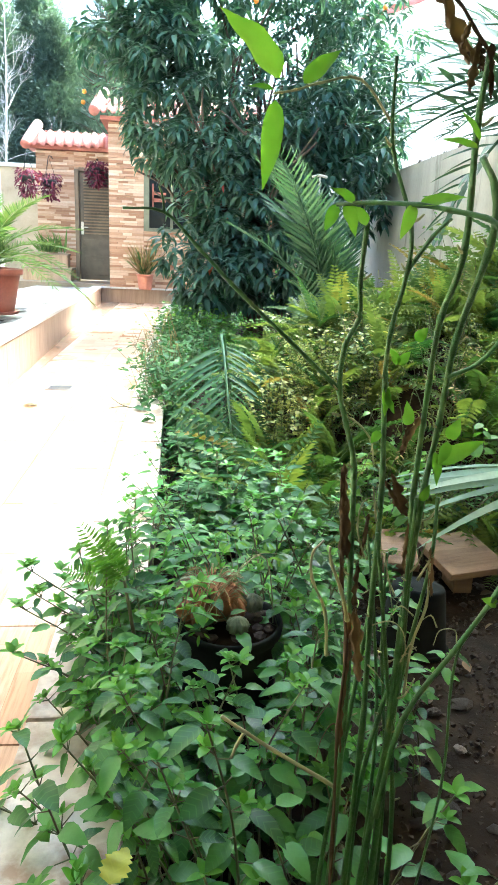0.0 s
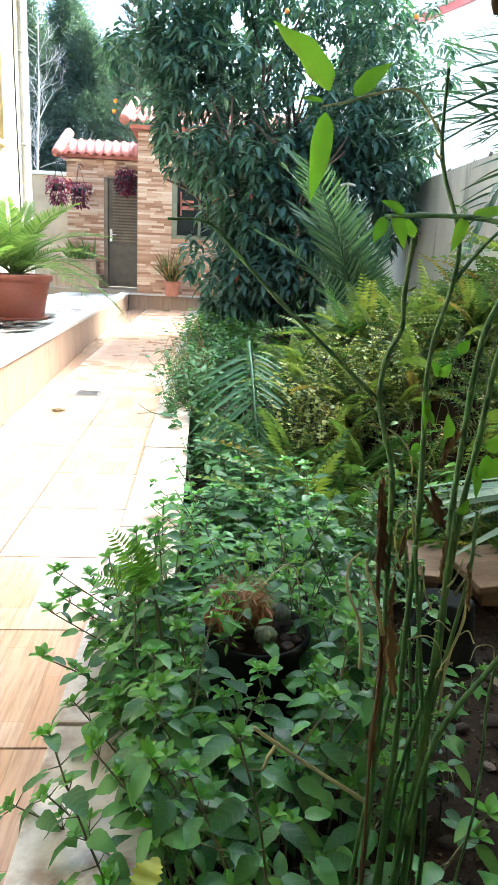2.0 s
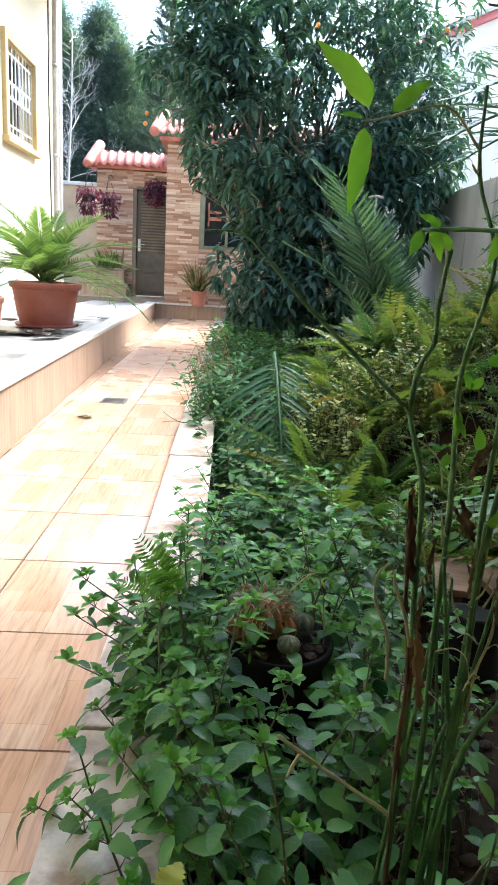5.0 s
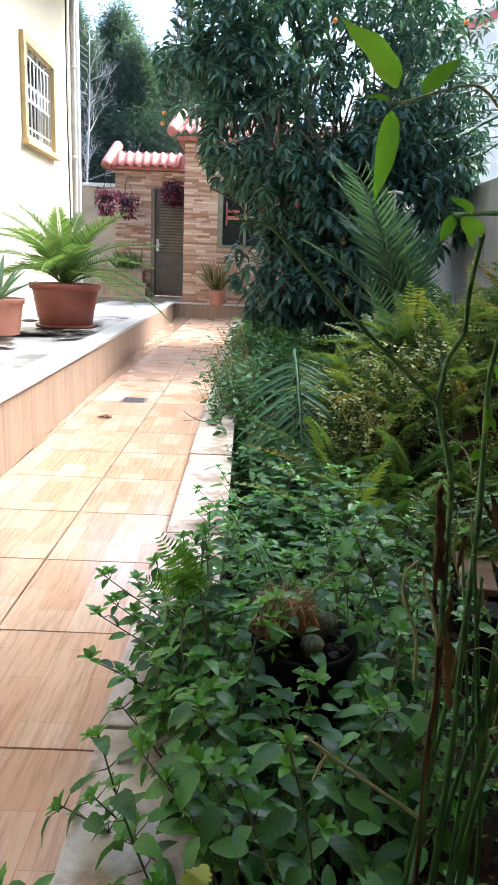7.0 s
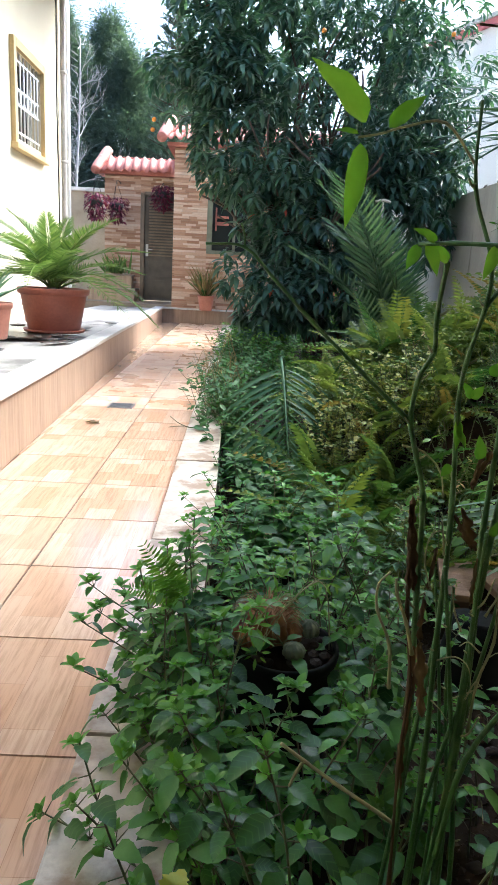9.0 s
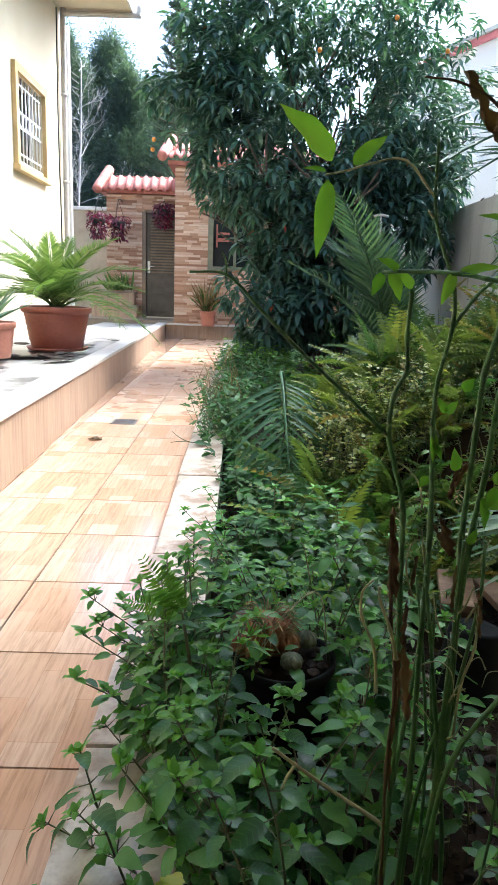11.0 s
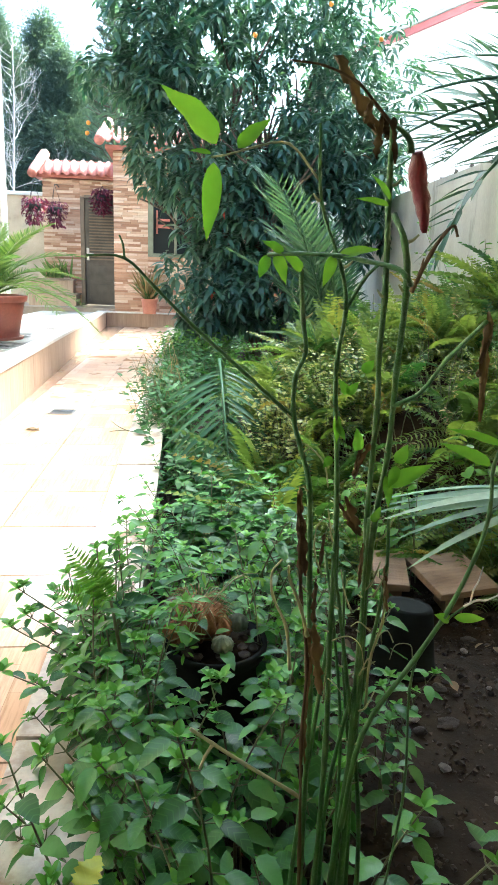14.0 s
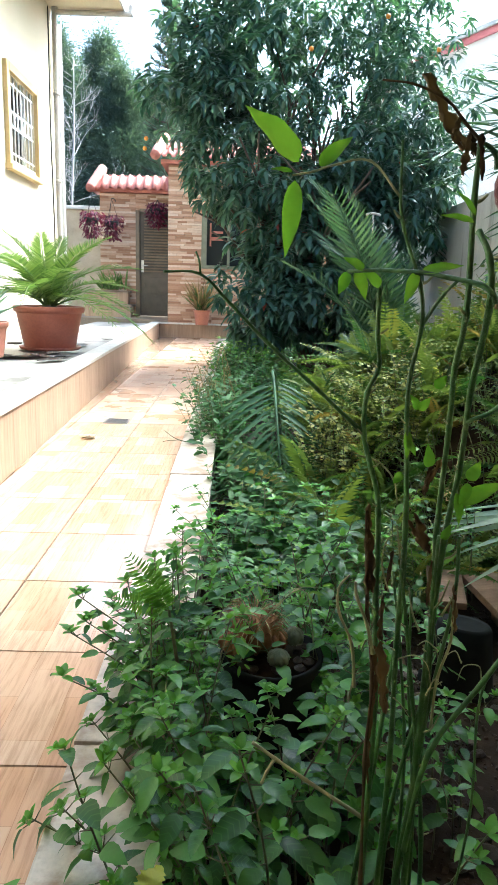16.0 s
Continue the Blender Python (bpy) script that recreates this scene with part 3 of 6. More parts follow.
part("pane", boxes("pane", M_GLASS, (0.69, 1.48, 0.1, 0.11, 1.06, 1.95)), rw)
part("shutter", boxes("shutter", M_ROOF, (0.74, 0.98, 0.06, 0.08, 1.5, 1.56), (0.74, 0.98, 0.06, 0.08, 1.62, 1.66), (0.74, 0.77, 0.06, 0.08, 1.4, 1.8)), rw, "reddish slatted shutter")
rroof = part("roof", boxes("room_roof", M_ROOF, (-0.12, 3.6, -0.15, 1.8, 2.75, 2.81)), room)
for i in range(23):
    for k in range(2):
        part("roof_tile", TILE_ME, rroof, at=pose(-0.1 + i * 0.16, -0.28 + k * 0.4, 2.83 + k * 0.18, 24, 0, 0))
for i in range(2):
    part("ridge_tile", RIDGE_ME, rroof, at=pose(-0.2 + 0.04 * i, -0.34 + i * 0.34, 2.84 + 0.2 * i, 30, 0, -10))

yard_wall = structure("wall_yard", boxes("yard_wall", M_YARD, (-4.2, -2.07, 14.6, 14.8, -0.1, 2.35)), "ochre yard wall beyond the house", "wall")
ledge = thing("wall_ledge", (-2.7, 14.62, 2.35), "white coping slab on the yard wall", "coping")
part("slab", boxes("slab", M_WHITE, (-1.4, 0.62, -0.08, 0.22, 0.0, 0.07), bevel=0.01), ledge)
steps = thing("planter_steps", (-1.72, 13.7, 0.31), "stepped beige planter ledge with dark tops beside the door", "steps")
for i, (w, d, h) in enumerate(((0.4, 0.5, 0.2), (0.62, 0.3, 0.46))):
    part("block", boxes("block", M_FACING, (-0.55, w - 0.3 * i - 0.08, 0.48 - d, 0.48 + 0.0 * i, 0.0 if i == 0 else 0.205, h)), steps)
    part("tread", boxes("tread", M_LANDING, (-0.57, w - 0.3 * i - 0.05, 0.46 - d, 0.48, h + 0.002, h + 0.035), bevel=0.004), steps, "dark stone top")

# ---- garden wall, sun-blocking block and gabled neighbour ----
garden_wall = structure("wall_garden", boxes("garden_wall", M_RENDER, (3.0, 3.2, -3.0, 12.1, -0.2, 1.89)), "grey cement-rendered garden wall with streaks", "wall")
rg = random.Random(4)
shard_me = [mesh_of("shard", [(0, 0, 0), (0.05, 0.01, 0), (0.02, 0.03, 0), (0.025, 0.012, 0.025 + 0.015 * i)], [(0, 2, 1), (0, 1, 3), (1, 2, 3), (2, 0, 3)], M_PEBBLE, False) for i in range(3)]
for i in range(46):
    part("shard", shard_me[i % 3], garden_wall, at=pose(rg.uniform(3.02, 3.15), 4.2 + i * 0.12 + rg.uniform(-0.05, 0.05), 1.888, rg.uniform(-12, 12), rg.uniform(-12, 12), rg.uniform(0, 360)))
# block added out of view so that its shadow covers the bed
blocker = thing("neighbour_house", (4.95, 2.0, -0.16), "plain white block added beyond the garden wall to keep sun off the bed", "house")
part("wall", boxes("blocker_wall", M_NEIGH, (0, 9, 0, 7.3, 0, 6.6)), blocker)
part("parapet", boxes("blocker_parapet", M_NEIGH, (-0.03, 9, -0.03, 7.33, 6.605, 7.2)), blocker)
gable = thing("gabled_house", (3.2, 12.2, -0.16), "white gabled house with a pink painted verge", "house")
GW, GS, GH = 6.0, 0.45, 4.52
part("wall", mesh_of("gable_wall", [(0, 0, 0), (GW, 0, 0), (2 * GW, 0, 0), (2 * GW, 0, GH), (GW, 0, GH + GW * GS), (0, 0, GH), (0, 7, 0), (2 * GW, 7, 0), (2 * GW, 7, GH), (GW, 7, GH + GW * GS), (0, 7, GH)],
                                   [(0, 1, 2, 3, 4, 5), (6, 10, 9, 8, 7), (0, 5, 10, 6), (2, 7, 8, 3)], M_NEIGH, False), gable)
for sgn in (0, 1):
    x0, x1 = (0 - 0.25, GW) if sgn == 0 else (2 * GW + 0.25, GW)
    z0, z1 = GH - 0.11, GH + GW * GS
    part("verge", mesh_of("verge", [(x0, -0.12, z0), (x1, -0.12, z1), (x1, -0.12, z1 + 0.1), (x0, -0.12, z0 + 0.1), (x0, 0.06, z0), (x1, 0.06, z1), (x1, 0.06, z1 + 0.1), (x0, 0.06, z0 + 0.1)],
                                   [(0, 1, 2, 3), (7, 6, 5, 4), (0, 4, 5, 1), (2, 6, 7, 3), (0, 3, 7, 4), (1, 5, 6, 2)], M_PINK, False), gable, "pink painted verge board")
    part("roof", mesh_of("gable_roof", [(x0, -0.2, z0 + 0.105), (x1, -0.2, z1 + 0.105), (x1, 7.2, z1 + 0.105), (x0, 7.2, z0 + 0.105), (x0, -0.2, z0 + 0.17), (x1, -0.2, z1 + 0.17), (x1, 7.2, z1 + 0.17), (x0, 7.2, z0 + 0.17)],
                                   [(3, 2, 1, 0), (4, 5, 6, 7), (0, 1, 5, 4), (2, 3, 7, 6), (1, 2, 6, 5), (3, 0, 4, 7)], M_RENDER, False), gable, "grey sheet roof")


# ---- trees ----
def grow(rg, p, d, length, r, depth, lines, tips, spread=0.6, lift=0.1, gnarl=0.12):
    """Recursive limbs: collects (points, radius, radius) and the tips' places."""
    P, q, w = [p], p.copy(), d.normalized()
    for i in range(4):
        w = (w + Vector((rg.uniform(-1, 1), rg.uniform(-1, 1), rg.uniform(-1, 1))) * gnarl + Vector((0, 0, lift * 0.3))).normalized()
        q = q + w * length / 4
        P.append(q.copy())
    lines.append((P, r, r * 0.62))
    if depth == 0:
        tips.append((q, w))
        return
    for k in range(rg.choice((2, 3, 3))):
        a = (w + Vector((rg.uniform(-1, 1), rg.uniform(-1, 1), rg.uniform(-0.6, 0.9))) * spread).normalized()
        grow(rg, P[-1] if k < 2 else P[2], a, length * rg.uniform(0.62, 0.85), r * 0.6, depth - 1, lines, tips, spread, lift, gnarl)


def fruit_tree():
    rg = random.Random(21)
    base = Vector((1.62, 8.5, -0.12))
    tree = thing("fruit_tree", base, "dense dark green broadleaf tree with long drooping leaves and orange fruit", "tree")
    lines, tips = [], []
    for ang, lean, ln in ((2.7, 0.35, 1.3), (0.4, 0.4, 1.2), (4.4, 0.5, 1.1), (1.5, 0.2, 1.5)):
        grow(rg, Vector((0.05 * math.cos(ang), 0.05 * math.sin(ang), 0)), Vector((lean * math.cos(ang), lean * math.sin(ang), 1)), ln, 0.075, 3, lines, tips)
    part("trunk", stem_mesh("trunk", lines[:1] + [l for l in lines if l[1] > 0.03], M_BARK, 8), tree)
    part("limb", stem_mesh("limb", [l for l in lines if l[1] <= 0.03], M_BARK, 5), tree)
    # leaf rosettes through a lumpy crown of overlapping lobes, the lower skirts hanging
    lobes = [((-0.25, 0.1, 3.0), (1.45, 1.3, 1.75)), ((0.45, 0.1, 3.1), (1.2, 1.2, 1.6)), ((-0.80, -0.1, 2.4), (0.85, 0.8, 0.62)), ((-0.2, -0.3, 1.6), (0.76, 0.7, 0.7)),
             ((-1.42, -0.1, 3.05), (0.74, 0.8, 0.5)), ((-1.2, 0.0, 3.5), (0.85, 0.8, 0.75)), ((-0.1, 0.0, 4.1), (1.4, 1.2, 1.0)), ((0.95, 0.0, 3.1), (0.7, 0.8, 0.9)), ((0.5, 0.0, 1.9), (0.95, 0.9, 0.9)),
             ((-0.62, -0.35, 0.98), (0.66, 0.55, 0.58)), ((0.15, -0.25, 1.05), (0.85, 0.7, 0.65)), ((0.75, -0.1, 2.4), (0.75, 0.8, 0.9))]
    shape = leaf_shape(1.0, 0.38, 0.5, 0.22, 4, 0.6)
    M, reds = [], []
    for c, r in lobes:
        count = int(250 * r[0] * r[1] * r[2] / 1.2) + 120
        for _ in range(count):
            while True:
                u = Vector((rg.uniform(-1, 1), rg.uniform(-1, 1), rg.uniform(-1, 1)))
                if 0.35 < u.length < 1:
                    break
            p = Vector((c[0] + u.x * r[0], c[1] + u.y * r[1], c[2] + u.z * r[2]))
            if noise.noise(p * 2.3 + Vector((3, 1, 9))) < (-0.13 if p.z > 3.1 and p.x > -0.4 or p.x > 0.7 and p.z > 2.2 else -0.2 if p.z > 2.6 else -0.42):
                continue
            airy = min(1.0, max(0.0, (p.x + 1.0) / 1.1)) * min(1.0, max(0.0, (p.z - 2.1) / 0.8))
            if rg.random() < 0.27 * airy:
                continue
            out = Vector((u.x, u.y, 0.35 * u.z - 0.1)).normalized()
            turn, big = rg.uniform(0, 6.283), rg.uniform(0.125, 0.20) * (1 - 0.2 * airy)
            count_ = rg.randint(9, 13)
            for k in range(count_):
                a = turn + k * 2.4 + rg.uniform(-0.2, 0.2)
                inner = k / count_
                way = Vector((math.cos(a), math.sin(a), rg.uniform(-0.25, 0.15) + 0.5 - 1.15 * inner)) + out * 0.3
                at = p + Vector((rg.gauss(0, 0.012), rg.gauss(0, 0.012), 0.04 - 0.09 * inner))
                m = aim(at, way, (0, 0, 1), big * rg.uniform(0.75, 1.1), rg.uniform(-0.4, 0.4))
                (reds if rg.random() < 0.0015 else M).append(m)
    part("crown", scatter("crown", shape, M, M_TREE), tree)
    if reds:
        part("young_shoot", scatter("young_shoot", shape, reds, M_RED), tree, "pinkish red young leaves", kind="stuff")
    orb = lathe("fruit", [(0.003, -0.022), (0.014, -0.019), (0.022, -0.008), (0.023, 0.005), (0.016, 0.018), (0.004, 0.023)], M_FRUIT, 12)
    for p in ((-1.98, -0.5, 2.55), (-2.0, -0.45, 2.46), (-0.35, -1.2, 3.25), (-0.62, -1.05, 3.75), (0.35, -1.2, 3.55), (0.9, -1.0, 3.35)):
        part("fruit", orb, tree, "small orange fruit", at=p)


M_RED = leaf_material("red_young_leaf", (0.32, 0.05, 0.04), (0.55, 0.12, 0.08), 0.0, 0.45, 0.4, island=True)
fruit_tree()


def conifer(at, height, radius, seed, label, tiers=False):
    rg = random.Random(seed)
    tree = thing("conifer", at, label, "tree", "conifers behind the gate")
    part("trunk", stem_mesh("trunk", [([(0, 0, 0), (0.05, 0, height * 0.5), (0, 0.03, height * 0.98)], 0.16, 0.02)], M_BARK, 8), tree)
    shape = leaf_shape(1.0, 0.2, 0.15, 0.3, 3, 0.5)
    M, B = [], []
    if tiers:
        z = 0.12 * height
        while z < height:
            reach = radius * (1 - z / height) ** 0.8 + 0.08
            for k in range(9):
                a = k * 0.7 + z * 5 + rg.uniform(-0.2, 0.2)
                tip = Vector((reach * math.cos(a), reach * math.sin(a), z + reach * 0.35))
                B.append(([Vector((0, 0, z)), tip * 0.5 + Vector((0, 0, z * 0.5 - 0.05)), tip], 0.02, 0.006))
                for i in range(40):
                    t = rg.uniform(0.15, 1.0)
                    p = Vector((0, 0, z)).lerp(tip, t)
                    w = Vector((math.cos(a), math.sin(a), 0.5)) + Vector((rg.uniform(-1, 1), rg.uniform(-1, 1), rg.uniform(-0.3, 1)))
                    M.append(aim(p, w, (0, 0, 1), rg.uniform(0.12, 0.24), rg.uniform(-1, 1)))
            z += rg.uniform(0.28, 0.36)
    else:
        for i in range(int(1700 * radius)):
            z = height * (0.05 + 0.95 * rg.random() ** 0.9)
            reach = radius * min(1.0, (1.02 - z / height) * 1.9) ** 0.7 * (0.75 + 0.5 * noise.noise((z * 0.9, seed, 0)))
            a, t = rg.uniform(0, 2 * math.pi), rg.uniform(0.45, 1.0)
            c = Vector((reach * t * math.cos(a), reach * t * math.sin(a), z))
            for k in range(20):
                w = Vector((math.cos(a) + rg.uniform(-0.8, 0.8), math.sin(a) + rg.uniform(-0.8, 0.8), rg.uniform(-0.4, 1.2)))
                M.append(aim(c + Vector((rg.gauss(0, 0.16), rg.gauss(0, 0.16), rg.gauss(0, 0.3))), w, (0, 0, 1), rg.uniform(0.08, 0.2), rg.uniform(-1, 1)))
    if B:
        part("branch", stem_mesh("branch", B, M_BARK, 4), tree, kind="stuff")
    part("crown", scatter("crown", shape, M, M_CONIFER), tree)


conifer((-5.3, 24.0, -0.16), 8.5, 2.2, 1, "dark feathery evergreen behind the gate house")
conifer((-4.1, 25.5, -0.16), 8.9, 2.1, 2, "dark feathery evergreen behind the gate house")
conifer((-3.3, 24.5, -0.16), 7.6, 2.1, 3, "dark feathery evergreen behind the gate house")
conifer((-2.2, 25.5, -0.16), 7.5, 2.0, 8, "dark feathery evergreen behind the gate house")
conifer((-0.9, 26.0, -0.16), 7.4, 2.0, 4, "dark feathery evergreen behind the gate house")
conifer((1.2, 26.5, -0.16), 7.0, 1.8, 6, "dark feathery evergreen behind the gate house")
conifer((-6.9, 26.0, -0.16), 8.0, 1.6, 7, "dark feathery evergreen behind the gate house")
conifer((-1.55, 23.0, -0.16), 9.7, 1.6, 5, "pale green tiered conifer with a pointed top", True)


def bare_tree():
    rg = random.Random(9)
    tree = thing("bare_tree", (-3.45, 18.0, -0.16), "bleached leafless tree beside the house", "tree")
    lines, tips = [], []
    trunk = [Vector((0, 0, 0)), Vector((0.05, 0, 1.4)), Vector((-0.02, 0, 2.8)), Vector((0.06, 0, 4.4)), Vector((0.1, 0, 6.2))]
    lines.append((trunk, 0.05, 0.010))
    for i in range(26):
        z = 2.6 + i * 0.135
        a = rg.uniform(0, 2 * math.pi)
        grow(rg, Vector((0.04, 0, z)), Vector((math.cos(a), math.sin(a) * 0.6, 0.35)), rg.uniform(0.5, 0.85) * (1.15 - z / 9), 0.012, 3, lines, tips, 0.55, 0.3, 0.18)
    part("trunk", stem_mesh("trunk", lines[:1], M_DEADWOOD, 8), tree)
    part("branch", stem_mesh("branch", lines[1:], M_DEADWOOD, 4), tree)


bare_tree()


# ---- palms, cycad, ferns ----
def frond_mesh(name, length, leaflet, pairs, mat, arch=0.35, vee=0.6, width=0.09, seed=0, droop=0.2, stalk=0.15, rachis=0.008, sweep=1.0):
    """A feather frond from the origin along +y, arching over towards -z; the leaflets stand in a V."""
    rg = random.Random(seed)
    P = [Vector((0.02 * length * math.sin(3 * t), length * t * (1 - 0.25 * arch * t), length * (0.25 * t - (0.25 + arch) * t * t))) for t in [i / 10 for i in range(11)]]
    V, F = tube(P, [rachis * (1.1 - 0.9 * i / 10) for i in range(11)], 5)
    V = [tuple(v) for v in V]
    sv, sf = leaf_shape(1.0, width, droop, 0.35, 4, 0.35)
    for i in range(pairs):
        t = stalk + (1 - stalk) * (i + 0.5) / pairs
        k = min(int(t * 10), 9)
        p = P[k].lerp(P[k + 1], t * 10 - k)
        d = (P[k + 1] - P[k]).normalized()
        size = leaflet * (0.35 + 1.1 * math.sin(math.pi * min(1, (0.15 + 0.83 * t))) ** 0.8) / 1.4 * rg.uniform(0.88, 1.1)
        for s in (-1, 1):
            way = Vector((s, 0, 0)) * (1.15 - 0.55 * t) + d * (0.35 + 0.55 * t) * sweep + Vector((0, 0, vee * rg.uniform(0.4, 1.1)))
            m = aim(p, way, (0, 0, 1), size, rg.uniform(-0.35, 0.35))
            o = len(V)
            V += [tuple(m @ Vector(v)) for v in sv]
            F += [tuple(j + o for j in f) for f in sf]
    return mesh_of(name, V, F, mat)


def at_dir(p, yaw, lift, roll=0.0, size=1.0):
    return Matrix.Translation(p) @ Matrix.Rotation(radians(yaw), 4, "Z") @ Matrix.Rotation(radians(lift), 4, "X") @ Matrix.Rotation(radians(roll), 4, "Y") @ Matrix.Scale(size, 4)


CYCAD_ME = [frond_mesh("frond", 0.86, 0.165, 52, M_CYCAD, 0.30 + 0.2 * i, 0.45, 0.085, i, 0.14, 0.1, 0.009) for i in range(3)]
PALM_ME = [frond_mesh("frond", 1.5, 0.34, 30, M_PALM, 0.10 + 0.12 * i, 0.35, 0.065, 10 + i, 0.12, 0.18, 0.012) for i in range(3)]
PALM_SPARSE = [frond_mesh("frond", 1.5, 0.42, 22, M_PALM, 0.15 + 0.2 * i, 0.5, 0.10, 14 + i, 0.08, 0.2, 0.018) for i in range(3)]
FERN_ME = [frond_mesh("frond", 0.46, 0.062, 21, M_FERN, 0.15 + 0.2 * i, 0.03, 0.34, 20 + i, 0.25, 0.06, 0.0022, 0.3) for i in range(4)]


def flower_pot(ob, rim, base, h, mat, band=0.06, fill=0.045):
    part("pot", lathe("pot", [(base, 0.0), (base * 1.03, 0.012), (rim * 0.93, h - band), (rim * 0.93, h - band + 0.002), (rim, h - band + 0.01), (rim * 1.02, h - 0.008), (rim * 1.01, h), (rim * 0.93, h), (rim * 0.92, h - 0.04)], mat, 36), ob)
    part("compost", lathe("compost", [(rim * 0.6, h - fill - 0.025), (rim * 0.915, h - fill), (0.01, h - fill + 0.01)], M_SOIL, 20), ob)
    return h


cycad = thing("cycad", (-1.06, 6.62, 0.325), "sago palm in a brown-red plastic pot on a saucer", "potted plant")
flower_pot(cycad, 0.31, 0.22, 0.39, M_POT)
part("saucer", lathe("saucer", [(0.22, 0.0), (0.26, 0.004), (0.275, 0.03), (0.262, 0.03), (0.25, 0.012), (0.01, 0.01)], M_POT, 32), cycad)
part("caudex", lathe("caudex", [(0.07, 0.30), (0.085, 0.34), (0.07, 0.38), (0.03, 0.41)], M_BARK, 14, wob=0.25), cycad)
rg = random.Random(31)
for i in range(24):
    a, tier = i * 137.5, i / 24
    part("frond", CYCAD_ME[min(2, int(tier * 3))], cycad, at=at_dir((0.03 * math.sin(-radians(a)), 0.03 * math.cos(radians(a)), 0.38), a, 78 - 56 * tier + rg.uniform(-5, 5), rg.uniform(-10, 10), rg.uniform(0.85, 1.08)))
aloe = thing("aloe_pot", (-1.36, 5.75, 0.33), "aloe in a pale terracotta plastic pot", "potted plant")
flower_pot(aloe, 0.2, 0.15, 0.28, M_POT_PALE, 0.05)
for i in range(14):
    v, f = leaf_shape(0.42, 0.05, 0.12, 0.5, 7, 0.25)
    part("leaf", mesh_of("leaf", v, f, M_AGAVE), aloe, at=at_dir((0, 0, 0.25), i * 137.5, 70 - 50 * i / 14, 0))
small_pot = thing("small_pot", (-1.62, 7.9, 0.3), "small terracotta pot by the house wall", "pot")
flower_pot(small_pot, 0.12, 0.085, 0.2, M_POT_PALE, 0.03)
reed_pot = thing("reed_pot", (0.02, 12.74, 0.26), "straggly reed plant in a pale terracotta pot", "potted plant")
flower_pot(reed_pot, 0.15, 0.11, 0.26, M_POT_PALE, 0.04)
rg = random.Random(33)
blade = leaf_shape(1.0, 0.035, 0.35, 0.3, 5, 0.2)
part("reed_tuft", scatter("reed_tuft", blade, [aim((rg.gauss(0, 0.04), rg.gauss(0, 0.04), 0.22), (rg.gauss(0, 0.45), rg.gauss(0, 0.45), 1), (0.3, 1, 0), rg.uniform(0.35, 0.75), rg.uniform(-1, 1)) for _ in range(90)], M_STRAW), reed_pot, "straw-coloured reed blades", kind="stuff")
part("shoot_tuft", scatter("shoot_tuft", blade, [aim((rg.gauss(0, 0.04), rg.gauss(0, 0.04), 0.22), (rg.gauss(0, 0.5), rg.gauss(0, 0.5), 1), (0.3, 1, 0), rg.uniform(0.3, 0.6), rg.uniform(-1, 1)) for _ in range(60)], M_LOW), reed_pot, "green shoots", kind="stuff")

# trailing purple plants in hanging baskets
drop_leaf = leaf_shape(1.0, 0.45, 0.3, 0.2, 4, 0.6)
for (x, y, z), s, hang in (((-2.04, 13.3, 1.98), 6, 0.42), ((-1.74, 13.7, 1.97), 7, 0.4), ((-0.92, 13.9, 2.24), 8, 0.14)):
    b = thing("hanging_basket", (x, y, z), "hanging basket with trailing purple-red leaves", "hanging plant", "hanging baskets by the gate")
    rg = random.Random(s)
    part("bowl", lathe("bowl", [(0.02, -0.02), (0.09, 0.0), (0.13, 0.06), (0.135, 0.1), (0.12, 0.1)], M_DARK, 18), b)
    part("hanger", stem_mesh("hanger", [([(0.13 * math.cos(a), 0.13 * math.sin(a), 0.1), (0, 0, 0.1 + hang)], 0.004, 0.004) for a in (0.3, 2.4, 4.5)], M_DARK, 5), b)
    part("bracket", stem_mesh("bracket", [([(0, 0, 0.1 + hang), (0, (14.2 - y) * 0.5, 0.13 + hang), (0, 14.19 - y, 0.1 + hang)], 0.007, 0.007)], M_DARK, 6), b, "thin metal bracket")
    M = []
    for _ in range(420):
        a, r, h = rg.uniform(0, 6.283), rg.uniform(0.03, 0.2), rg.uniform(-0.22, 0.22)
        r *= 1.0 if h > 0 else 1.0 + h * 1.5
        M.append(aim((r * math.cos(a), r * math.sin(a), h), (math.cos(a), math.sin(a), rg.uniform(-1.4, 0.3)), (0, 0, 1), rg.uniform(0.05, 0.1), rg.uniform(-1, 1)))
    part("leaves", scatter("leaves", drop_leaf, M, M_PURPLE), b)
yucca = thing("wall_plant", (-1.78, 13.85, 0.81), "green strap-leaved plant on the planter ledge", "plant")
rg = random.Random(35)
part("leaves", scatter("leaves", leaf_shape(1.0, 0.09, 0.3, 0.3, 5, 0.3), [aim((rg.gauss(0, 0.12), rg.gauss(0, 0.05), 0), (rg.gauss(0, 0.5), rg.gauss(0, 0.5), 1), (0.2, 1, 0), rg.uniform(0.2, 0.5), rg.uniform(-1, 1)) for _ in range(70)], M_CYCAD), yucca)


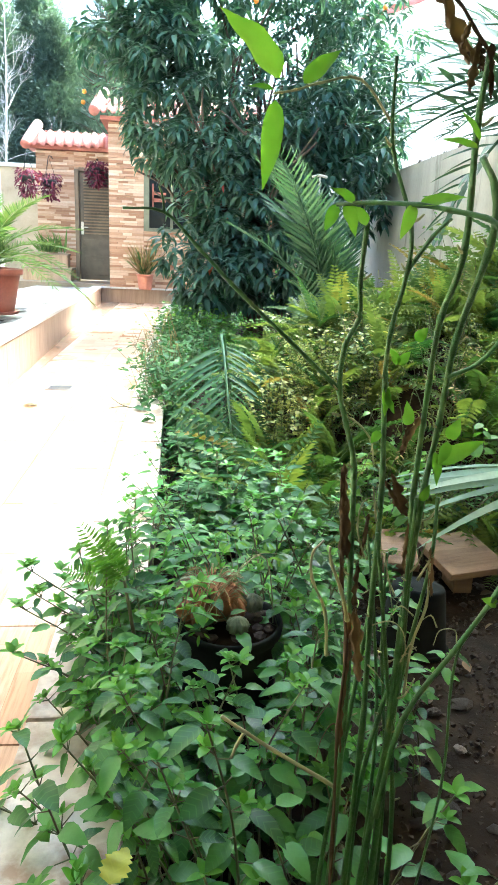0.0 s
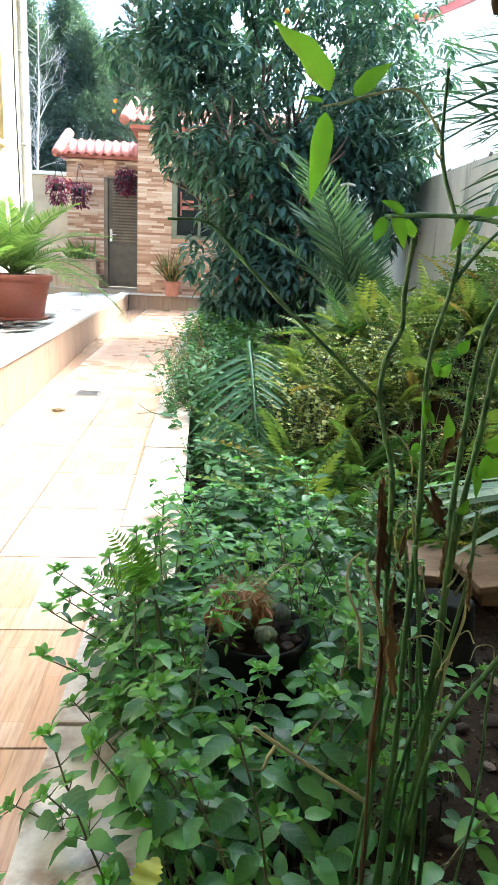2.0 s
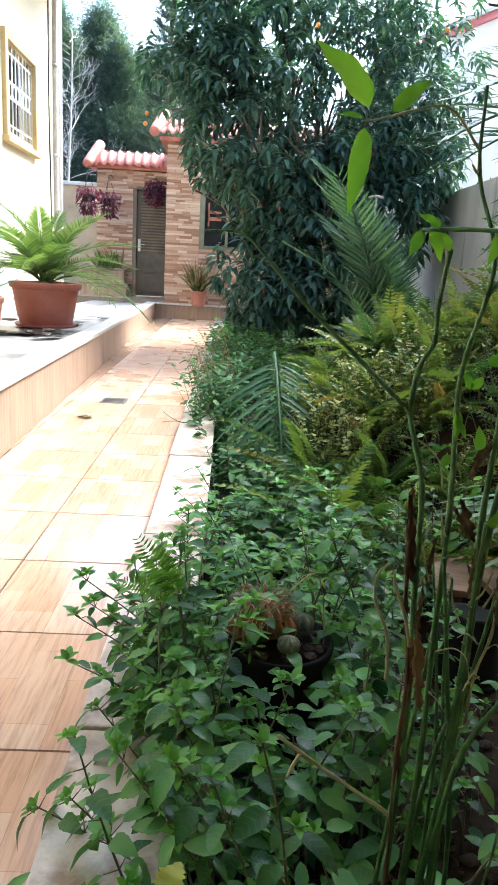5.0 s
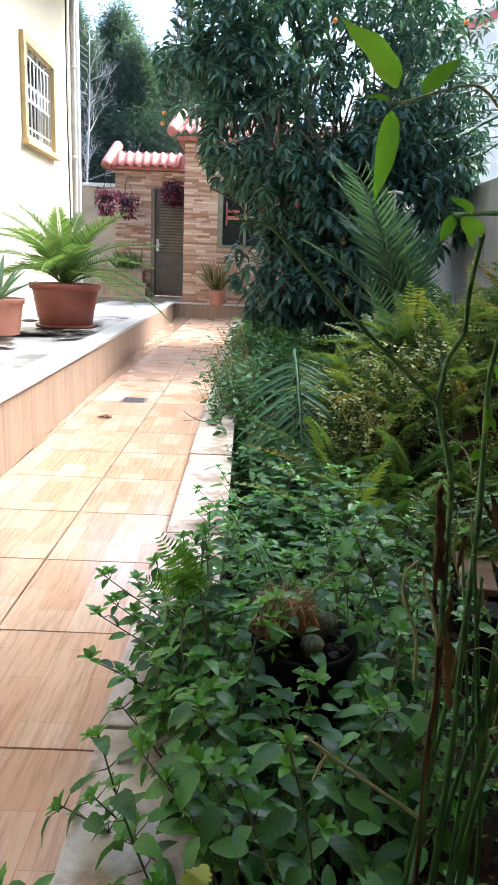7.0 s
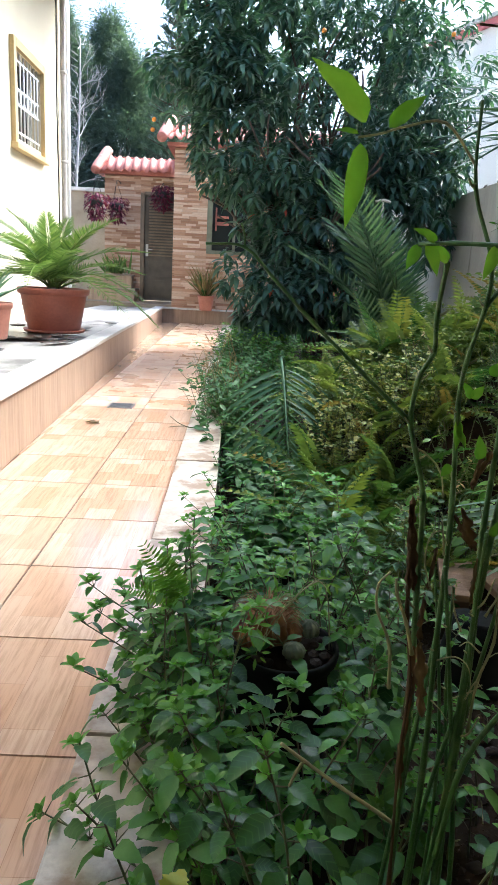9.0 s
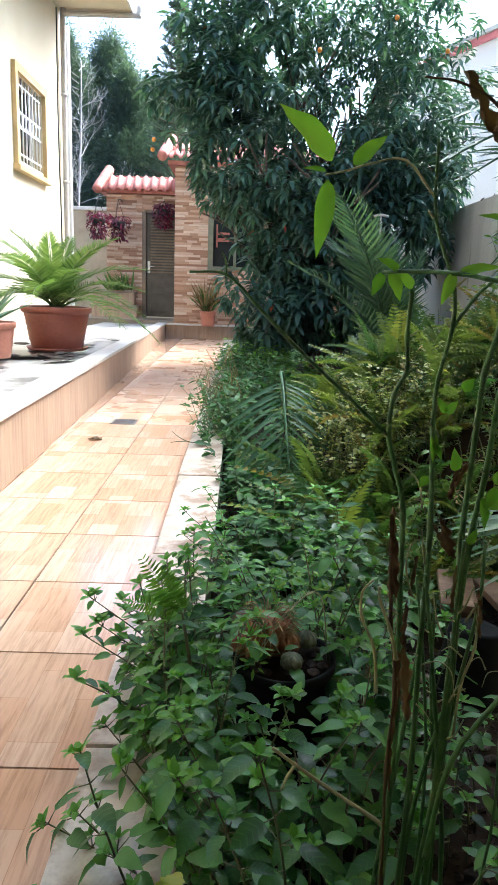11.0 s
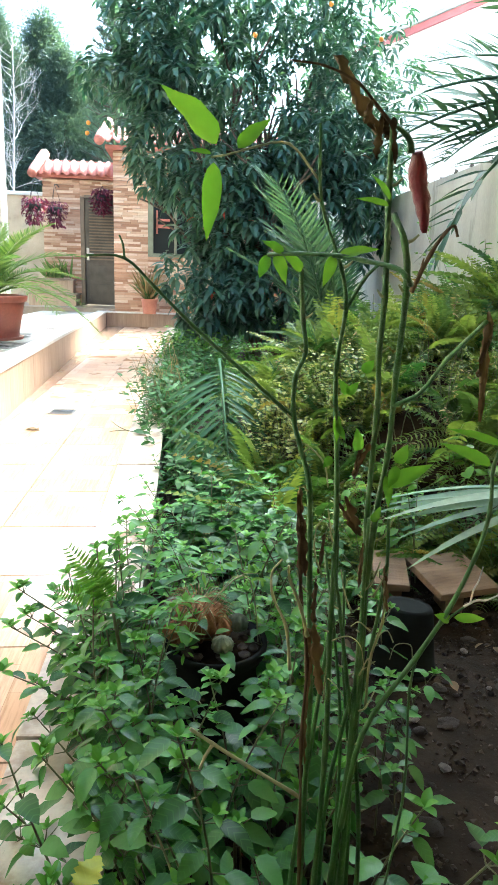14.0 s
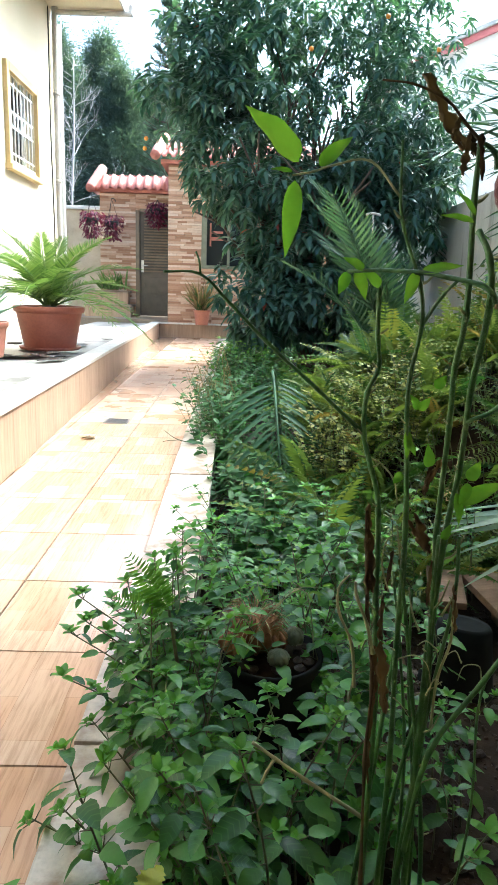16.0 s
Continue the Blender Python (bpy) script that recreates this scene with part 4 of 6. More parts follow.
def palm(at, seed, fronds, label, trunk=0.0):
    rg = random.Random(seed)
    p = thing("date_palm", at, label, "palm", "date palms in the bed")
    if trunk > 0:
        part("trunk", stem_mesh("trunk", [([(0, 0, -trunk), (0.02, 0, -trunk * 0.5), (0, 0, 0.0), (0, 0, 0.45)], 0.17, 0.12)], M_BARK, 12, 0.15, 2), p)
    for yaw, lift, size in fronds:
        part("frond", (PALM_SPARSE if trunk > 0 else PALM_ME)[rg.randrange(3)], p, at=at_dir((0, 0, 0.42 if trunk > 0 else 0), yaw, lift, rg.uniform(-25, 25), size))


palm((1.95, 6.3, 0.05), 3, [(95, 74, 1.1), (80, 82, 1.2), (112, 68, 1.0), (60, 80, 1.1), (130, 78, 0.95), (20, 82, 1.1), (-40, 80, 0.9), (100, 86, 1.2), (70, 88, 1.32), (125, 80, 1.25)], "young date palm with stiff grey-green fronds")
palm((3.65, 5.1, 1.74), 4, [(92, -4, 1.25), (86, -13, 1.2), (96, 4, 1.2), (80, -8, 1.15), (104, 40, 1.0), (60, 25, 1.0), (130, 22, 1.0), (99, -10, 1.0), (270, 30, 1.0), (0, 40, 1.0), (185, 40, 1.0), (320, 55, 1.0)], "date palm with dark fronds leaning over the garden wall", 1.9)
hanging = thing("palm_frond", (0.84, 3.95, 0.50), "grey-green date palm frond arching down over the weeds", "palm frond")
part("frond", frond_mesh("frond", 1.15, 0.42, 26, M_FROND, 0.3, -0.35, 0.05, 77, 0.25, 0.1, 0.008), hanging, at=at_dir((0, 0, 0), 184, -25, 0))
part("petiole", stem_mesh("petiole", [([(0.1, 0.55, -0.60), (0.06, 0.3, -0.24), (0.02, 0.1, -0.03), (0, 0, 0)], 0.012, 0.008)], M_STEM, 7), hanging)


def fern(at, seed, count, size, label, lean=(0, 0)):
    rg = random.Random(seed)
    f = thing("fern", at, label, "fern", "sword ferns in the bed")
    for i in range(count):
        part("frond", FERN_ME[rg.randrange(4)], f, at=at_dir((rg.gauss(0, 0.03), rg.gauss(0, 0.03), 0.0), i * 137.5 + rg.uniform(-20, 20), rg.uniform(18, 86), rg.uniform(-30, 30), size * rg.uniform(0.65, 1.1)))


rg = random.Random(50)
FERN_SPOTS = [(1.04 + 0.26 * (k % 6) + rg.uniform(-0.11, 0.11), 2.55 + 0.29 * (k // 6) + rg.uniform(-0.13, 0.13)) for k in range(42)] + [(2.05 + 0.21 * (k % 5) + rg.uniform(-0.06, 0.06), 3.15 + 0.3 * (k // 5) + rg.uniform(-0.1, 0.1)) for k in range(20)] + [(2.35 + 0.17 * (k % 4), 3.7 + 0.28 * (k // 4)) for k in range(12)] + [(1.12, 2.36), (1.2, 2.62), (1.36, 2.48), (1.72, 2.42), (1.02, 2.75), (1.05, 3.05)]


def mound_z(x, y):
    return -0.12 + 0.82 * max(0.0, 1 - ((x - 2.25) / 1.35) ** 2 - ((y - 4.15) / 1.75) ** 2) ** 0.75 * (0.9 + 0.3 * noise.noise((x * 4, y * 4, 2)))


for i, (x, y) in enumerate(FERN_SPOTS):
    fern((x, y, mound_z(x, y) - 0.01), 60 + i, 26, rg.uniform(0.7, 1.1) * (0.75 if y < 2.7 else 1.25 if x > 2.3 and y > 3.6 else 1.0), "lush sword fern with yellowing tips")
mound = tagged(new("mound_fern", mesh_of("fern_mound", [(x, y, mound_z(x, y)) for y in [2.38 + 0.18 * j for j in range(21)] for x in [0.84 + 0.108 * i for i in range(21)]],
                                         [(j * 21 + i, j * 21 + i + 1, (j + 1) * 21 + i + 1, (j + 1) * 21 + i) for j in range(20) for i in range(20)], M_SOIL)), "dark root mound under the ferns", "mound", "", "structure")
KERB_FROND = frond_mesh("frond", 0.22, 0.05, 18, M_BRIGHT, 0.25, 0.05, 0.22, 31, 0.15, 0.1, 0.0015, 0.3)
kerb_fern = thing("fern", (0.525, 1.47, 0.335), "small bright sword fern growing over the kerb", "fern", "sword ferns in the bed")
for way, size in (((-0.5, -0.25, 0.8), 0.62), ((-0.3, -0.3, 0.9), 0.45), ((-0.8, -0.2, 0.25), 0.48)):
    part("frond", KERB_FROND, kerb_fern, at=aim((0, 0, 0), way, (0, -1, 0.4), size))
part("rootstock", stem_mesh("rootstock", [([(0.06, 0, -0.435), (0.03, 0, -0.2), (0, 0, 0)], 0.007, 0.003)], M_REDSTEM, 6), kerb_fern)


# ---- weeds of the bed ----
WEED_LEAF = []
for i in range(4):
    v, f = leaf_shape(0.061, 0.0375, 0.10 + 0.10 * i, 0.34 - 0.12 * (i % 2), 9, 0.58, 0.0, 0.035, 0.04, 0.92)
    WEED_LEAF.append(mesh_of("leaf", v, f, M_WEED))
WEED_SHOOT = []
for i in range(3):
    V, F = [], []
    for k in range(5):
        v, f = leaf_shape(0.024 - 0.002 * k, 0.013, 0.2, 0.25, 6, 0.6)
        m = aim((0, 0, 0), (math.cos(k * 2.4 + i), math.sin(k * 2.4 + i), 0.35 + 0.25 * k), (0, 0, 1))
        F += [tuple(j + len(V) for j in g) for g in f]
        V += [tuple(m @ Vector(p)) for p in v]
    WEED_SHOOT.append(mesh_of("shoot", V, F, M_YOUNGWEED))


def weed(at, seed, height, label, bow=None):
    """An upright weed: wiry stem, crossed pairs of stalked leaves, small shoots in the axils, a rosette at the top."""
    rg = random.Random(seed)
    w = thing("weed", at, label, "weed", "leafy weeds in the bed")
    bend = Vector((rg.uniform(-0.3, 0.3), rg.uniform(-0.3, 0.3), 0)) * height
    if bow:
        bend = Vector(bow)
    P = [Vector((bend.x * t * t, bend.y * t * t, height * t)) for t in (0, 0.25, 0.5, 0.75, 1.0)]
    lines = [(P, 0.0028, 0.0013)]
    pairs = int(height / (0.042 if bow else 0.048))
    turn = rg.uniform(0, 3)
    for i in range(1, pairs + 1):
        t = (0.06 + 0.92 * i / pairs) if bow else (0.22 + 0.76 * i / pairs)
        p = Vector((bend.x * t * t, bend.y * t * t, height * t))
        a0 = turn + i * 1.57 + rg.uniform(-0.3, 0.3)
        for a in (a0, a0 + math.pi):
            if rg.random() < 0.2 and t < 0.75:
                continue
            size = (0.45 + 0.62 * math.sin(math.pi * (0.2 + 0.66 * t))) * rg.uniform(0.6, 1.15)
            way = Vector((math.cos(a), math.sin(a), rg.uniform(0.0, 0.45) + 0.25 * t))
            tip = p + way.normalized() * 0.024 * size
            lines.append(([p, tip], 0.0011, 0.0008))
            flat = Vector((math.cos(a), math.sin(a), rg.uniform(-0.35, 0.15) + 0.15 * t))
            part("leaf", rg.choice(WEED_LEAF), w, at=aim(tip, flat, (0, 0, 1), size, rg.uniform(-0.35, 0.35)))
        if i % 2 == 0:
            q = p + Vector((math.cos(a0 + 0.6), math.sin(a0 + 0.6), 0.8)) * 0.014
            lines.append(([p, q], 0.001, 0.0008))
            part("shoot", rg.choice(WEED_SHOOT), w, at=Matrix.Translation(q) @ Matrix.Rotation(rg.uniform(0, 6), 4, "Z") @ Matrix.Scale(rg.uniform(0.7, 1.2), 4))
    part("shoot", rg.choice(WEED_SHOOT), w, at=Matrix.Translation(P[-1]) @ Matrix.Rotation(rg.uniform(0, 6), 4, "Z") @ Matrix.Scale(rg.uniform(1.0, 1.6), 4))
    part("stem", stem_mesh("stem", lines, M_REDSTEM, 5), w)
    return w


weeds = [weed((0.62 + 0.09 * (i % 4), 1.05 + 0.16 * (i // 4), -0.1), 100 + i, 0.22 + 0.04 * (i % 7), "leafy green weed with pointed ovate leaves on a thin stem") for i in range(10)]
rg = random.Random(77)
for i in range(9):
    copy_thing(weeds[i % 3], pose(0.60 + 0.032 * i, rg.uniform(1.30, 1.40), -0.12, rg.uniform(-8, 8), rg.uniform(-8, 8), rg.uniform(0, 360)) @ Matrix.Scale(rg.uniform(0.75, 0.95), 4))
for i in range(150):
    y = 0.80 + 1.9 * rg.random() ** 1.15
    x = rg.uniform(0.54 if y < 2 else 0.6, 0.9 if y < 1.3 else 1.0 if y < 2 else 1.08)
    if (x - 0.725) ** 2 + (y - 1.56) ** 2 < 0.115 ** 2:
        continue
    if y < 1.3 and rg.random() < 0.5:
        continue
    low = 0.72 if 0.61 < x < 0.84 and 1.2 < y < 1.56 else 1.0
    src = rg.choice(weeds)
    copy_thing(src, pose(x, y, -0.11 + rg.uniform(-0.04, 0.02), rg.uniform(-9, 9), rg.uniform(-9, 9), rg.uniform(0, 360)) @ Matrix.Scale(rg.uniform(0.9, 1.1) if y < 1.75 else rg.uniform(0.95, 1.2), 4) @ Matrix.Diagonal((1, 1, low if y < 1.75 else 0.75, 1)))
for x, y, size in ((0.87, 1.62, 1.05), (0.86, 1.47, 0.95), (0.91, 1.55, 1.1), (0.84, 1.70, 1.1), (0.97, 1.36, 0.7), (0.99, 1.62, 1.0), (0.97, 1.75, 1.1)):
    copy_thing(rg.choice(weeds), pose(x, y, -0.1, rg.uniform(-10, 10), rg.uniform(-5, 15), rg.uniform(0, 360)) @ Matrix.Scale(size, 4))
for x, y, lean, turn in ((0.56, 0.98, 42, 10), (0.57, 1.08, 34, -20), (0.58, 1.16, 26, 5), (0.55, 1.03, 50, 25), (0.59, 0.94, 22, -10), (0.57, 1.22, 38, 15)):
    copy_thing(rg.choice(weeds[2:]), pose(x, y, -0.1, rg.uniform(-10, 4), -lean, turn))
for i in range(58):
    y = rg.choice((1.3, 1.5, 1.58, 1.65, 1.75)) + rg.gauss(0, 0.06) if i < 40 else rg.uniform(1.4, 2.05)
    copy_thing(rg.choice(weeds), pose(rg.uniform(0.55, 0.63), y, -0.1, rg.uniform(-10, 10), -rg.uniform(12, 30 if i < 40 else 22), rg.uniform(-30, 30)))


# sprawling stems that bow out over the kerb and the path
sprawl = [weed((0.58 + 0.01 * i, 1.50 + 0.07 * i, -0.1), 140 + i, 0.31 + 0.03 * (i % 3), "sprawling leafy weed bowed over the kerb", (-0.25 - 0.02 * (i % 3), 0.04 * (i - 1.5), 0)) for i in range(4)]
for x, y, turn, k, size in ((0.61, 1.66, -6, 0, 0.98), (0.605, 1.70, 8, 1, 0.93), (0.61, 1.60, 3, 2, 0.93), (0.61, 1.75, -10, 3, 0.88), (0.61, 1.55, 10, 0, 0.85), (0.62, 1.68, 14, 2, 0.8), (0.60, 1.46, -12, 1, 0.8), (0.63, 1.80, -16, 1, 0.85),
                            (0.64, 1.06, 4, 2, 0.92), (0.64, 1.02, -10, 3, 0.9), (0.66, 0.96, 12, 1, 0.9), (0.66, 1.1, -4, 0, 0.88), (0.69, 0.92, 10, 2, 0.85), (0.68, 1.02, -22, 1, 0.9), (0.64, 1.14, 24, 3, 0.8),
                            (0.63, 2.34, 5, 0, 0.8), (0.64, 2.46, -12, 2, 0.75), (0.63, 2.2, 10, 3, 0.75), (0.63, 1.94, -6, 1, 0.85), (0.63, 2.06, 8, 0, 0.8)):
    copy_thing(sprawl[k], pose(x, y, -0.1, rg.uniform(-8, 8), rg.uniform(-4, 8), turn) @ Matrix.Scale(size, 4) @ Matrix.Diagonal((0.66, 1, 1.28, 1) if y < 1.2 else (1, 1, 1, 1)))
# taller weeds before the cactus pot
for x, y, k, size in ((0.648, 1.16, 6, 0.97), (0.70, 1.22, 5, 0.8), (0.61, 1.23, 6, 0.9), (0.76, 1.2, 5, 0.92), (0.69, 1.1, 4, 0.95), (0.755, 1.28, 4, 0.78), (0.80, 1.34, 5, 0.85), (0.62, 1.38, 5, 0.9), (0.81, 1.45, 6, 0.72), (0.85, 1.5, 6, 0.78), (0.63, 1.49, 6, 0.75)):
    copy_thing(weeds[k], pose(x, y, -0.1, rg.uniform(-5, 5), rg.uniform(-5, 5), rg.uniform(0, 360)) @ Matrix.Scale(size, 4))
# low weeds round the foot of the chilli plant
for k, (x, y) in enumerate(((1.055, 1.59), (1.086, 1.546), (1.133, 1.576), (1.073, 1.46), (1.014, 1.453), (1.11, 1.431), (1.065, 1.343), (1.028, 1.345), (1.109, 1.771), (1.199, 1.884))):
    copy_thing(weeds[k % 3], pose(x, y, -0.1, rg.uniform(-8, 8), rg.uniform(-8, 8), 70 * k) @ Matrix.Scale(rg.uniform(0.75, 0.95), 4))
# weeds that hide the flank of the cactus pot
for x, y, size in ((0.855, 1.52, 1.0), (0.84, 1.60, 1.05), (0.79, 1.72, 1.1)):
    copy_thing(weeds[6], pose(x, y, -0.1, rg.uniform(-6, 6), rg.uniform(-6, 6), rg.uniform(0, 360)) @ Matrix.Scale(size, 4))


def thicket(name, region, count, size, mat, label, category, seed, shape, top=0.3, group="", raised=False):
    """A patch of low foliage: wiry stems with a crowd of small leaves."""
    x0, x1, y0, y1 = region
    rg = random.Random(seed)
    base = Vector(((x0 + x1) / 2, (y0 + y1) / 2, -0.1))
    ob = thing(name, base, label, category, group)
    M, lines = [], []
    for i in range(count):
        p = Vector((rg.uniform(x0, x1), rg.uniform(y0, y1), -0.1)) - base
        if raised:
            p.z = mound_z(p.x + base.x, p.y + base.y) - base.z
        h = top * rg.uniform(0.45, 1.0) * (0.8 + 0.5 * noise.noise((p.x * 3, p.y * 3, seed)))
        d = Vector((rg.gauss(0, 0.19), rg.gauss(0, 0.25), 1))
        lines.append(([p, p + d * h * 0.5, p + Vector((d.x * 1.4, d.y * 1.4, 1)) * h], 0.0028, 0.0012))
        fine = size < 0.032
        for k in range(rg.randint(18, 28) if fine else rg.randint(9, 15)):
            t = rg.uniform(0.5 if fine else 0.25, 1.0)
            q = p + Vector((d.x * (1 + 0.4 * t), d.y * (1 + 0.4 * t), 1)) * h * t
            a = rg.uniform(0, 6.283)
            M.append(aim(q, (math.cos(a), math.sin(a), rg.uniform(-0.4, 0.6)), (0, 0, 1), size * rg.uniform(0.6, 1.25), rg.uniform(-0.5, 0.5)))
    part("stems", stem_mesh("stems", lines, M_REDSTEM, 4), ob)
    part("foliage", scatter("foliage", shape, M, mat), ob)


OVATE = leaf_shape(1.0, 0.62, 0.2, 0.2, 4, 0.6)
NARROW = leaf_shape(1.0, 0.3, 0.25, 0.2, 4, 0.5)
ROUND = leaf_shape(1.0, 0.85, 0.1, 0.15, 4, 0.5)
for i, (region, count, size, mat, label, shape, top) in enumerate((
        ((0.62, 1.05, 2.2, 3.3), 120, 0.066, M_LOW, "low dark green weeds with small leaves", OVATE, 0.32),
        ((0.58, 0.9, 3.3, 4.2), 120, 0.055, M_LOW, "trailing green weeds beside the kerb", OVATE, 0.32),
        ((0.44, 0.68, 4.1, 5.6), 210, 0.05, M_LOW, "bushy green weeds leaning over the path", OVATE, 0.62),
        ((0.46, 0.95, 5.6, 7.4), 260, 0.055, M_LOW, "bushy green weeds leaning over the path", OVATE, 0.55),
        ((0.42, 1.2, 7.4, 9.0), 220, 0.07, M_BRIGHT, "bright green leafy undergrowth by the tree", OVATE, 0.55),
        ((0.9, 1.9, 6.2, 8.2), 190, 0.06, M_BRIGHT, "bright green leafy undergrowth by the tree", OVATE, 0.35),
        ((0.85, 1.7, 4.4, 6.2), 190, 0.06, M_LOW, "low green undergrowth below the palm", OVATE, 0.4),
        ((1.05, 1.3, 2.1, 2.5), 22, 0.04, M_LOW, "low dark green weeds with small leaves", OVATE, 0.3),
        ((1.9, 2.9, 2.2, 3.0), 140, 0.05, M_LOW, "low green undergrowth below the ferns", OVATE, 0.4),
        ((2.0, 2.95, 5.5, 8.5), 200, 0.06, M_BRIGHT, "leafy undergrowth along the garden wall", OVATE, 0.8),
        ((0.5, 1.6, 9.0, 12.4), 200, 0.07, M_LOW, "green undergrowth at the end of the bed", OVATE, 0.5),
        ((1.55, 2.7, 3.1, 4.9), 60, 0.03, M_YELLOW, "straggly yellow-green shrub growing through the ferns", NARROW, 1.15),
        ((1.15, 2.2, 2.35, 2.6), 40, 0.035, M_LOW, "low green undergrowth in front of the ferns", OVATE, 0.5),
        ((0.60, 0.98, 1.62, 2.15), 30, 0.034, M_BRIGHT, "fine light green feathery weed", NARROW, 0.48),
        ((1.6, 2.95, 8.4, 12.4), 260, 0.08, M_BRIGHT, "tall green undergrowth below the garden wall", OVATE, 1.0))):
    thicket("undergrowth", region, count, size, mat, label, "undergrowth", 200 + i, shape, top, "patches of undergrowth")
for i, (region, count, size, mat, label, shape, top) in enumerate((
        ((1.1, 2.1, 2.5, 3.3), 150, 0.024, M_MIXED, "fine yellow-green growth between the fern fronds", NARROW, 0.34),
        ((2.0, 3.0, 2.5, 3.6), 90, 0.024, M_MIXED, "fine yellow-green growth between the fern fronds", NARROW, 0.36),
        ((1.2, 2.1, 3.2, 4.6), 45, 0.03, M_YELLOW, "pale yellow variegated shoots among the ferns", NARROW, 0.36),
        ((2.0, 2.98, 3.4, 4.9), 50, 0.031, M_YELLOW, "pale yellow variegated shoots among the ferns", NARROW, 0.5),
        ((1.02, 1.34, 3.2, 3.7), 130, 0.024, M_YELLOW, "small-leaved yellow-green variegated shrub", ROUND, 0.42),
        ((1.25, 1.6, 3.2, 3.8), 90, 0.024, M_YELLOW, "small-leaved yellow-green variegated shrub", ROUND, 0.36),
        ((1.2, 2.9, 2.6, 4.4), 40, 0.03, M_STRAW, "dry straw-coloured stalks among the ferns", NARROW, 0.5),
        ((2.2, 2.95, 3.6, 4.6), 70, 0.055, M_BRIGHT, "bright green leafy shoots among the ferns", OVATE, 0.6),
        ((1.25, 2.3, 2.45, 2.9), 60, 0.06, M_BRIGHT, "bright green leafy shoots among the ferns", OVATE, 0.42))):
    thicket("undergrowth", region, count, size, mat, label, "undergrowth", 300 + i, shape, top, "patches of undergrowth", True)


# ---- chilli plant close to the camera ----
chilli_plant = thing("chilli_plant", (0.8, 0.96, -0.1), "tall leggy chilli plant with green ribbed stems", "chilli plant")
CB = Vector((0.8, 0.96, -0.1))


def stalk(name, pts, r0, r1, mat=None, label="", knots=0.2):
    ob = part(name, stem_mesh(name, [([Vector(p) - CB for p in pts], r0 * 0.74, r1 * 0.78)], mat or M_STEM, 9, knots, len(pts)), chilli_plant, label)
    if name == "stem":
        for k, p in enumerate(pts[2:-1]):
            side = Vector(((1, -0.6, 0.5), (-1, -0.7, 0.45))[k % 2]).normalized()
            p = Vector(p) - CB
            part("bud", stem_mesh("bud", [([p + side * r0 * 0.5, p + side * (r0 * 0.5 + 0.003), p + side * (r0 * 0.5 + 0.007) + Vector((0, 0, 0.002))], 0.0014, 0.0007)], M_TWIG, 6), ob, "pale leaf scar")
    return ob


stalk("stem", [(0.8, 0.98, -0.1), (0.806, 0.971, 0.193), (0.804, 0.962, 0.329), (0.802, 0.957, 0.482), (0.793, 0.953, 0.615), (0.787, 0.949, 0.717), (0.776, 0.947, 0.759), (0.766, 0.946, 0.794), (0.761, 0.918, 0.838), (0.766, 0.897, 0.865), (0.757, 0.869, 0.896), (0.745, 0.817, 0.935)], 0.0048, 0.0022)
stalk("branch", [(0.766, 0.946, 0.794), (0.714, 0.936, 0.84), (0.665, 0.926, 0.883), (0.63, 0.918, 0.917), (0.603, 0.912, 0.942), (0.571, 0.903, 0.943)], 0.0030, 0.0012)
stalk("twig", [(0.603, 0.912, 0.942), (0.602, 0.91, 0.953), (0.599, 0.909, 0.961)], 0.0014, 0.0009)
stalk("stem", [(0.82, 0.975, -0.1), (0.825, 0.971, 0.191), (0.825, 0.96, 0.406), (0.82, 0.955, 0.553), (0.817, 0.95, 0.698), (0.806, 0.938, 0.807), (0.797, 0.905, 0.855), (0.792, 0.862, 0.905), (0.776, 0.817, 0.938), (0.757, 0.813, 0.985), (0.751, 0.802, 1.037)], 0.0050, 0.0012)
stalk("stem", [(0.835, 0.975, -0.1), (0.845, 0.971, 0.19), (0.858, 0.958, 0.45), (0.856, 0.954, 0.579), (0.85, 0.95, 0.685), (0.847, 0.934, 0.808), (0.826, 0.87, 0.869), (0.8, 0.776, 0.918), (0.793, 0.762, 0.991), (0.786, 0.739, 1.025)], 0.0050, 0.0022)
stalk("stem", [(0.85, 0.975, -0.1), (0.858, 0.971, 0.189), (0.855, 0.96, 0.405), (0.855, 0.955, 0.552), (0.859, 0.95, 0.685), (0.866, 0.947, 0.759), (0.852, 0.898, 0.846), (0.812, 0.765, 0.922), (0.801, 0.743, 0.954), (0.796, 0.755, 0.973)], 0.0055, 0.0024)
stalk("stem", [(0.79, 0.985, -0.1), (0.797, 0.98, 0.2), (0.812, 0.97, 0.421), (0.825, 0.967, 0.601), (0.818, 0.96, 0.721), (0.812, 0.95, 0.801)], 0.0040, 0.0020)
stalk("stem", [(0.862, 0.985, -0.1), (0.868, 0.98, 0.16), (0.861, 0.973, 0.34), (0.842, 0.97, 0.5), (0.834, 0.965, 0.62)], 0.0038, 0.0018)
stalk("branch", [(0.805, 0.736, 0.928), (0.799, 0.728, 0.933), (0.793, 0.734, 0.938), (0.776, 0.745, 0.942), (0.76, 0.756, 0.945), (0.735, 0.771, 0.946), (0.715, 0.784, 0.945)], 0.0026, 0.0016)
stalk("branch", [(0.848, 0.95, 0.3), (0.862, 0.942, 0.432), (0.913, 0.94, 0.525), (0.945, 0.939, 0.585), (0.969, 0.938, 0.651), (0.977, 0.936, 0.701), (0.975, 0.935, 0.751), (0.988, 0.928, 0.797)], 0.0042, 0.0022)
